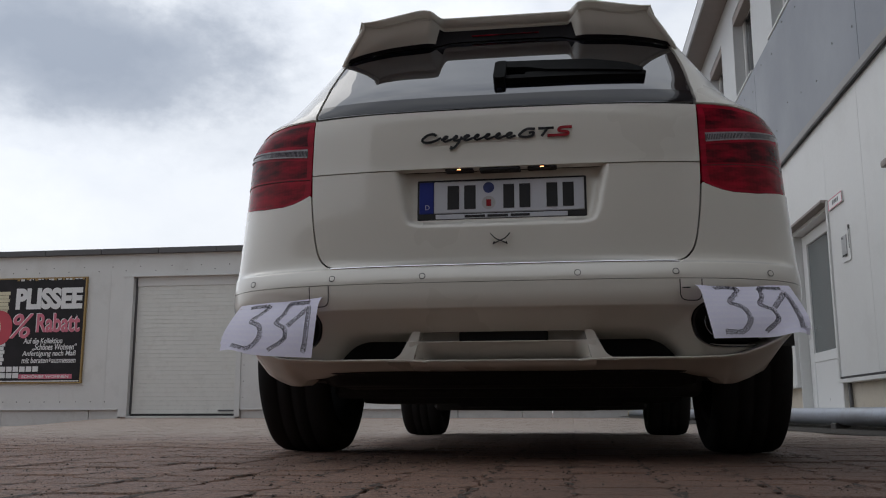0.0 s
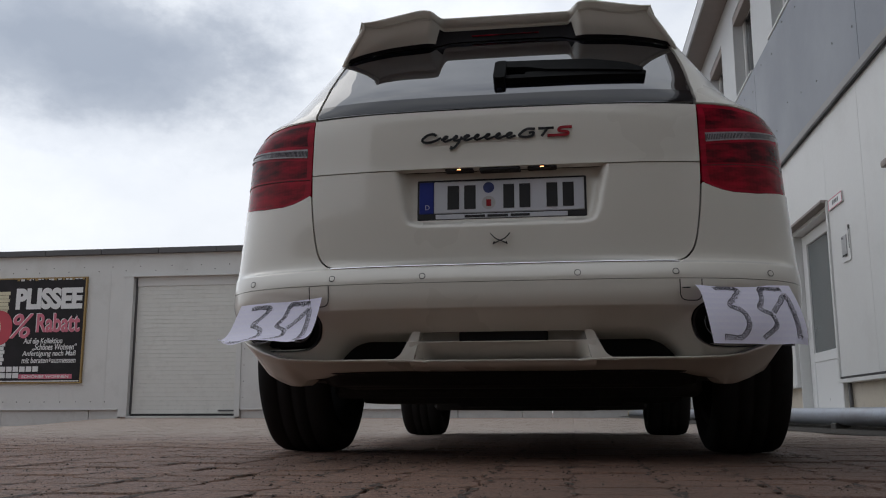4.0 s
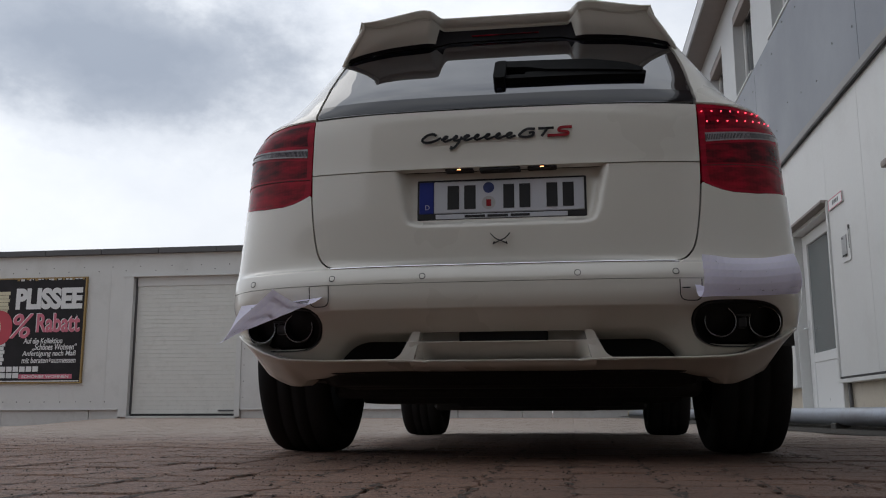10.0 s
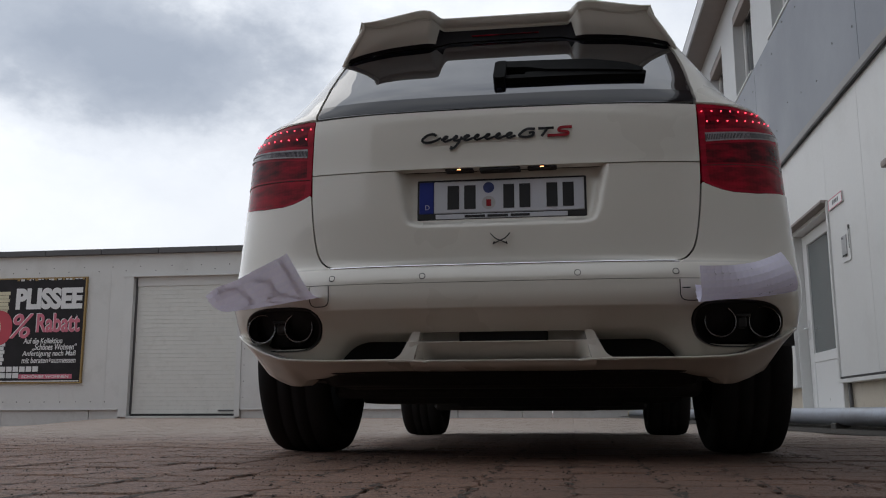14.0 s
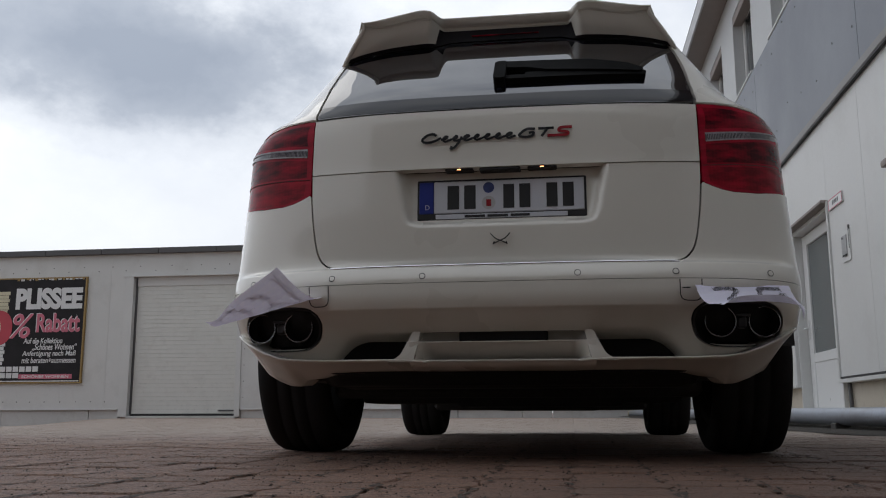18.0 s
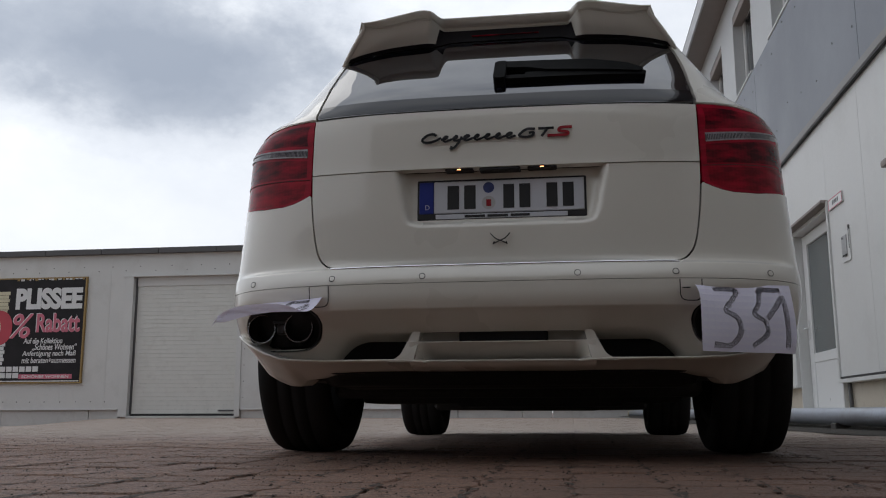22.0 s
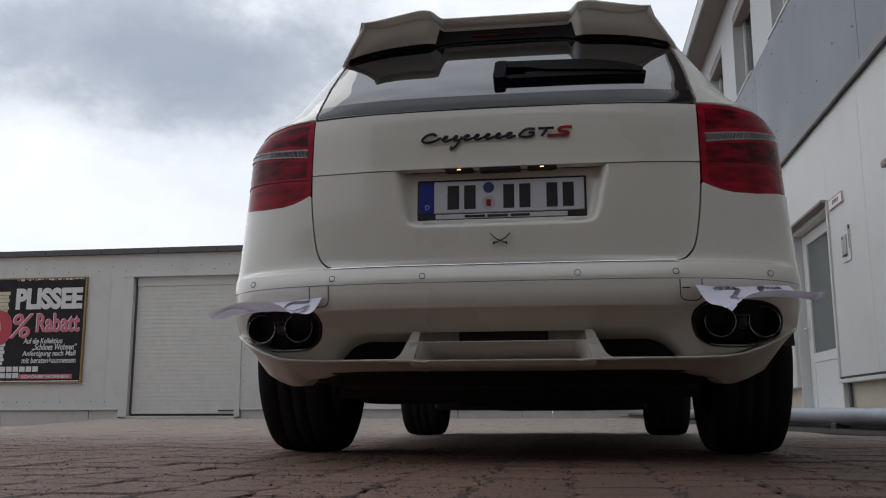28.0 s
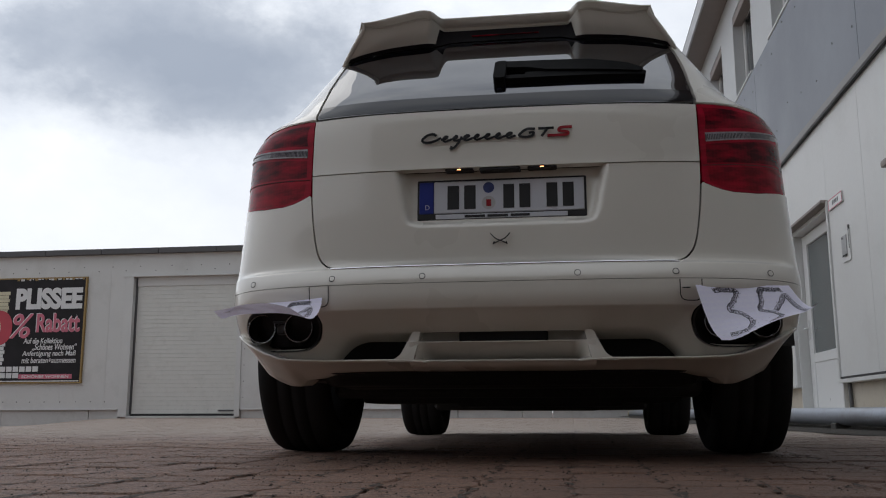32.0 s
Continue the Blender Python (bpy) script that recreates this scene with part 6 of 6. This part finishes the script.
def sheet_shape(start, end, c0, c1, bulge, crest):
    """Relaxes a net of the sheet between its taped edge and its two lower corners, keeping its lengths."""
    u = np.linspace(0, 1, NU + 1)[:, None, None]
    v = np.linspace(0, 1, NV + 1)[None, :, None]
    top = np.array(start) + (np.array(end) - np.array(start)) * u
    low = np.array(c0) + (np.array(c1) - np.array(c0)) * u
    net = top + (low - top) * v + np.array(bulge) * 4 * v * (1 - v)
    du, dv = PAPER_W / NU, PAPER_H / NV
    fixed_top = net[:, 0].copy()
    steps = []
    for si, sj, rest, k in ((1, 0, du, 1.0), (0, 1, dv, 1.0), (1, 1, math.hypot(du, dv), 0.7), (1, -1, math.hypot(du, dv), 0.7), (2, 0, 2 * du, 0.6), (0, 2, 2 * dv, 0.6), (4, 0, 4 * du, 0.16), (0, 4, 4 * dv, 0.16)):
        steps.append((si, sj, rest, k))
    weight = np.ones((NU + 1, NV + 1, 1))
    weight[:, 0] = 0.0
    rip = random.Random(int(abs(c0[2]) * 1e5) + 3)
    for it in range(140):
        pull = 0.35 if it < 110 else 0.12
        net[0, -1] += (np.array(c0) - net[0, -1]) * pull
        net[-1, -1] += (np.array(c1) - net[-1, -1]) * pull
        if crest is not None:
            goal = low[:, 0] + (fixed_top + crest - low[:, 0]) * np.sin(np.pi * u[:, 0]) ** 0.5
            net[1:-1, -1] += (goal - net[:, -1])[1:-1] * pull * 0.6
        for si, sj, rest, k in steps:
            if sj >= 0:
                a, b = (slice(0, NU + 1 - si), slice(0, NV + 1 - sj)), (slice(si, None), slice(sj, None))
            else:
                a, b = (slice(0, NU + 1 - si), slice(1, None)), (slice(si, None), slice(0, NV))
            d = net[b] - net[a]
            m = np.sqrt((d * d).sum(-1, keepdims=True)) + 1e-9
            move = d * (0.5 * k * (m - rest) / m) * 0.8
            net[a] = net[a] + move * weight[a]
            net[b] = net[b] - move * weight[b]
        line = start.y + (end.y - start.y) * np.clip((net[..., 0] - start.x) / (end.x - start.x), 0, 1)
        net[..., 1] = np.where(net[..., 2] > 0.44, np.minimum(net[..., 1], line + 0.0), np.minimum(net[..., 1], line + 0.03))
        net[:, 0] = fixed_top
    # creases ease out
    for it in range(3):
        easy = net.copy()
        easy[1:-1] += 0.25 * (net[2:] + net[:-2] - 2 * net[1:-1])
        easy[:, 1:-1] += 0.25 * (net[:, 2:] + net[:, :-2] - 2 * net[:, 1:-1])
        net = easy
        net[:, 0] = fixed_top
    return net


def sheet_rows(start, end, swing, lifts):
    mid = np.array((start + end) / 2)
    rows = {(i, j): [] for i in range(NU) for j in range(NV)}
    for t, *mm in swing:
        c0 = np.array(start) + np.array(mm[:3]) / 1000
        c1 = np.array(end) + np.array(mm[3:]) / 1000
        rise = max(0.0, (mm[2] + mm[5]) / 2000)
        short = min(math.dist(mm[:3], (0, 0, 0)), math.dist(mm[3:], (0, 0, 0))) < 165
        drop = (mm[2] + mm[5]) / 2000
        # the blast from the tips lifts the middle of the lower edge beyond its corners
        out, down = -(mm[1] + mm[4]) / 2, -(mm[2] + mm[5]) / 2
        angle = math.degrees(math.atan2(out, down))
        lift = lifts.get(t, 13 * smoothstep(56, 68, angle) * smoothstep(108, 92, angle))
        crest = None
        if lift and not short:
            a = radians(min(angle + lift, 112))
            crest = np.array(((mm[0] + mm[3]) / 2000, -PAPER_H * 0.97 * math.sin(a), -PAPER_H * 0.97 * math.cos(a)))
        bulge = (0, -0.055, -0.11) if short else ((0, -0.018, 0.010) if drop < -0.13 else (0, -0.006, -0.05))
        net = sheet_shape(start, end, c0, c1, bulge, crest)
        for i in range(NU):
            for j in range(NV):
                p00, p10, p01, p11 = net[i, j], net[i + 1, j], net[i, j + 1], net[i + 1, j + 1]
                x = (p10 - p00) + (p11 - p01)
                y = (p00 - p01) + (p10 - p11)
                z = np.cross(x, y)
                z /= np.linalg.norm(z) + 1e-12
                x /= np.linalg.norm(x) + 1e-12
                y = np.cross(z, x)
                c = (p00 + p10 + p01 + p11) / 4 - mid
                rows[i, j].append((t, Matrix(((x[0], y[0], z[0], c[0]), (x[1], y[1], z[1], c[1]), (x[2], y[2], z[2], c[2]), (0, 0, 0, 1)))))
    return rows


L0, L1 = Vector((-0.828, -0.893, 0.486)), Vector((-0.542, -0.977, 0.498))
R0, R1 = Vector((0.565, -0.977, 0.512)), Vector((0.845, -0.876, 0.518))
LEFT_SHEET, LEFT_PIECES = paper_pieces("white paper sheet with hand-drawn 351, taped over an exhaust", L0, L1)
RIGHT_SHEET, RIGHT_PIECES = paper_pieces("white paper sheet with hand-drawn 351, fluttering at an exhaust", R0, R1)

# ---------------------------------------------------------------- paving blocks


def block_material():
    n = Nodes("paving_block")
    info = n.add("ShaderNodeObjectInfo").outputs["Random"]
    geo = n.add("ShaderNodeNewGeometry")
    isl = geo.outputs["Random Per Island"]
    at = geo.outputs["Position"]
    rnd = n.math("FRACT", n.math("ADD", info, isl))
    tone = n.ramp(rnd, [(0.0, (0.285, 0.157, 0.107)), (0.5, (0.316, 0.176, 0.119)), (1.0, (0.350, 0.198, 0.136))])
    fine = n.noise(at, 120.0, 3.0, 0.7)
    pits = n.noise(at, 38.0, 5.0, 0.75)
    stain = n.noise(at, 5.0, 6.0, 0.65)
    col = n.mix(n.ramp(stain, [(0.50, 0.0), (0.68, 0.5)]), tone, (0.142, 0.079, 0.054))
    col = n.mix(n.ramp(fine, [(0.40, 0.75), (0.58, 0.0)]), col, (0.121, 0.070, 0.049))
    col = n.mix(n.ramp(pits, [(0.53, 0.0), (0.62, 0.8)]), col, (0.073, 0.042, 0.026))
    col = n.mix(n.ramp(pits, [(0.30, 0.5), (0.42, 0.0)]), col, (0.343, 0.204, 0.142))
    # blocks darken towards the building: its shade, mixed into their colour
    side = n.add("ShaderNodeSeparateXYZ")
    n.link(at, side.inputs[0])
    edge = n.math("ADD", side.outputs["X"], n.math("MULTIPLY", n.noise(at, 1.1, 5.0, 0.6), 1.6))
    side_shade = n.ramp(n.math("MULTIPLY", n.math("ADD", edge, 1.0), 0.25), [(0.42, 0.0), (0.70, 0.92)])
    col = n.mix(side_shade, col, (0.106, 0.057, 0.038))
    # the same paler, greyer band across the farther blocks
    wavy_y = n.math("ADD", side.outputs["Y"], n.math("MULTIPLY", n.noise(at, 0.35, 4.0, 0.6), 3.0))
    far_pale = n.ramp(n.math("MULTIPLY", wavy_y, 0.05), [(0.10, 0.0), (0.24, 0.80), (0.66, 0.80), (0.76, 0.0)])
    col = n.mix(far_pale, col, (0.470, 0.392, 0.330))
    # near blocks are a touch darker
    near_dark = n.ramp(n.math("MULTIPLY", n.math("ADD", wavy_y, 6.0), 0.1), [(0.62, 0.05), (0.85, 0.0)])
    col = n.mix(near_dark, col, (0.091, 0.057, 0.042))
    n.link(col, n.bsdf.inputs["Base Color"])
    n.bsdf.inputs["Roughness"].default_value = 0.62
    n.bsdf.inputs["Specular IOR Level"].default_value = 0.5
    n.bump(n.math("ADD", n.math("MULTIPLY", fine, 1.4), n.math("MULTIPLY", pits, -1.5)), 1.0, 0.010)
    return n.mat


BLOCK = block_material()
BLOCK_MESHES = []
rnd = random.Random(11)
for k in range(8):
    # interlocking block, 20 by 16.5 cm, with notched ends and worn edges
    bm = bmesh.new()
    w, l, h, e = 0.0957, 0.0782, 0.03, 0.0050
    outline = [(-w + 0.012, -l), (-w * 0.4, -l), (w * 0.4, -l), (w - 0.012, -l), (w + 0.010, -l * 0.35), (w + 0.010, l * 0.35), (w - 0.012, l), (w * 0.4, l), (-w * 0.4, l), (-w + 0.012, l), (-w - 0.010, l * 0.35), (-w - 0.010, -l * 0.35)]
    low, mid, top = [], [], []
    for x, y in outline:
        jx, jy = rnd.uniform(-1, 1) * 0.0026, rnd.uniform(-1, 1) * 0.0026
        low.append(bm.verts.new((x + jx, y + jy, -h)))
        mid.append(bm.verts.new((x + jx, y + jy, -e * rnd.uniform(0.6, 1.3))))
        top.append(bm.verts.new((x * (1 - e / w) + jx, y * (1 - e / l) + jy, rnd.uniform(-0.0012, 0.0008))))
    bm.faces.new(top)
    for a, b in ((low, mid), (mid, top)):
        for i in range(12):
            bm.faces.new((a[i], a[(i + 1) % 12], b[(i + 1) % 12], b[i]))
    me = bpy.data.meshes.new("paving_block")
    bm.to_mesh(me)
    bm.free()
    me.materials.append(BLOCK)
    BLOCK_MESHES.append(me)
verts, faces = [], []
for i in range(-52, 13):
    for j in range(-33, 78):
        x, y = (i + 0.5) * 0.2, (j + 0.5 + (0.5 if i % 2 else 0.0)) * 0.165
        z = ground_height(x, y) + 0.012 + rnd.uniform(-0.0022, 0.0022)
        near = -11 <= i < 12 and -13 <= j < 0
        if x > 2.45 or (x < -4.5 - 0.6 * max(0, y) and j > -14):
            continue
        tilt = (rnd.uniform(-0.5, 0.5), rnd.uniform(-0.4, 0.4), rnd.uniform(-0.6, 0.6))
        m = pose(x, y, z, *tilt)
        me = BLOCK_MESHES[rnd.randrange(8)]
        if near:
            ob = new("paving_block", me)
            ob.parent = GROUND
            ob.matrix_basis = m
        else:
            base = len(verts)
            verts += [tuple(m @ v.co) for v in me.vertices]
            faces += [tuple(base + v for v in f.vertices) for f in me.polygons]
me = bpy.data.meshes.new("paving_field")
me.from_pydata(verts, [], faces)
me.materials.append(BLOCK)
field = new("paving_field", me)
field.parent = GROUND
field["kind"] = "stuff"
# grit and moss in the joints
verts, faces = [], []
for k in range(3000):
    j = rnd.randrange(-14, 24)
    y = (j + rnd.choice((0, 0, 0.5, 1))) * 0.165 + rnd.uniform(-0.012, 0.012)
    x = rnd.randrange(-30, 30) * 0.1 + rnd.uniform(-0.012, 0.012)
    if rnd.random() < 0.3:
        x = rnd.uniform(-3, 3)
    r, up = rnd.uniform(0.002, 0.008), rnd.uniform(0.0006, 0.0032)
    z = ground_height(x, y) + 0.010
    base = len(verts)
    for i in range(6):
        t = i * math.pi / 3
        q = r * rnd.uniform(0.6, 1.3)
        verts.append((x + 1.5 * q * math.cos(t), y + q * math.sin(t), z - 0.002))
    verts.append((x, y, z + up))
    faces += [(base + i, base + (i + 1) % 6, base + 6) for i in range(6)]
me = bpy.data.meshes.new("joint_grit")
me.from_pydata(verts, [], faces)
me.materials.append(surface("moss_and_grit", (0.050, 0.036, 0.027), 0.95, vary=0.5, scale=20, grain=200, bump=0.4))
# loose grit on the near blocks
for k in range(9000):
    x, y = rnd.uniform(-3.2, 2.4), -2.9 + 5.0 * rnd.random() ** 1.6
    r, z = rnd.uniform(0.0012, 0.0042), ground_height(x, y) + 0.0125
    base = len(verts)
    for i in range(5):
        t = i * math.pi / 2.5
        q = r * rnd.uniform(0.6, 1.3)
        verts.append((x + q * math.cos(t), y + 1.3 * q * math.sin(t), z - 0.001))
    verts.append((x, y, z + r * rnd.uniform(0.35, 0.9)))
    faces += [(base + i, base + (i + 1) % 5, base + 5) for i in range(5)]
# dark moss along the lengthwise joints
for k in range(5200):
    j, i = int(-14 + 42 * rnd.random() ** 1.7), rnd.randrange(-26, 13)
    x, y = i * 0.2 + rnd.uniform(-0.012, 0.012), (j + 0.5) * 0.165 + rnd.uniform(-0.08, 0.08)
    if rnd.random() < 0.25:
        x, y = x + rnd.uniform(-0.1, 0.1), (j + rnd.choice((0, 0.5, 1))) * 0.165 + rnd.uniform(-0.006, 0.006)
    rx, ry = rnd.uniform(0.003, 0.010) * rnd.choice((0.5, 0.7, 1.0)), rnd.uniform(0.010, 0.036)
    z = ground_height(x, y) + 0.0138
    base = len(verts)
    for q in range(9):
        t = q * math.pi / 4.5
        u = rnd.uniform(0.5, 1.25)
        verts.append((x + rx * u * math.cos(t), y + ry * u * math.sin(t), z))
    verts.append((x, y, z + 0.0003))
    faces += [(base + q, base + (q + 1) % 9, base + 9) for q in range(9)]
me.clear_geometry()
me.from_pydata(verts, [], faces)
grit = new("joint_grit", me)
grit.parent = GROUND
grit["kind"] = "stuff"

# ---------------------------------------------------------------- what moves


def motions():
    """Fluttering sheets and drifting clouds."""
    for start, end, swing, lifts, pieces in ((L0, L1, LEFT_SWING, {1: 18, 8: 4, 10: 0, 17: 0, 18: 0}, LEFT_PIECES), (R0, R1, RIGHT_SWING, {1: 8, 6: 15, 8: 20, 9.5: 16, 18: 18, 20: 18, 25: 22, 28: 12, 29.5: 20}, RIGHT_PIECES)):
        rows = sheet_rows(start, end, swing, lifts)
        for key, ob in pieces.items():
            walk(ob, rows[key])
    # brake lights: the lit beads stand in the lens while the pedal is down
    back = Vector((0, 0.022, 0))
    for leds, spans in ((RIGHT_LEDS, ((8.45, 8.6, 14.6, 14.9), (23.7, 23.95, 26.3, 26.6))), (LEFT_LEDS, ((10.3, 10.6, 14.6, 14.9),))):
        for led, q in leds:
            rows = [(0.0, Matrix.Translation(q + back))]
            for off, on, last, gone in spans:
                rows += [(off, Matrix.Translation(q + back)), (on, Matrix.Translation(q)), (last, Matrix.Translation(q)), (gone, Matrix.Translation(q + back))]
            walk(led, rows + [(32.0, Matrix.Translation(q + back))])
    walk(SKY, [(0.0, pose(0, 0, 0, 0, 0, 0)), (16.0, pose(0, 0, 0, 0, 0, -3.6)), (32.0, pose(0, 0, 0, 0, 0, -7.2))])


motions()
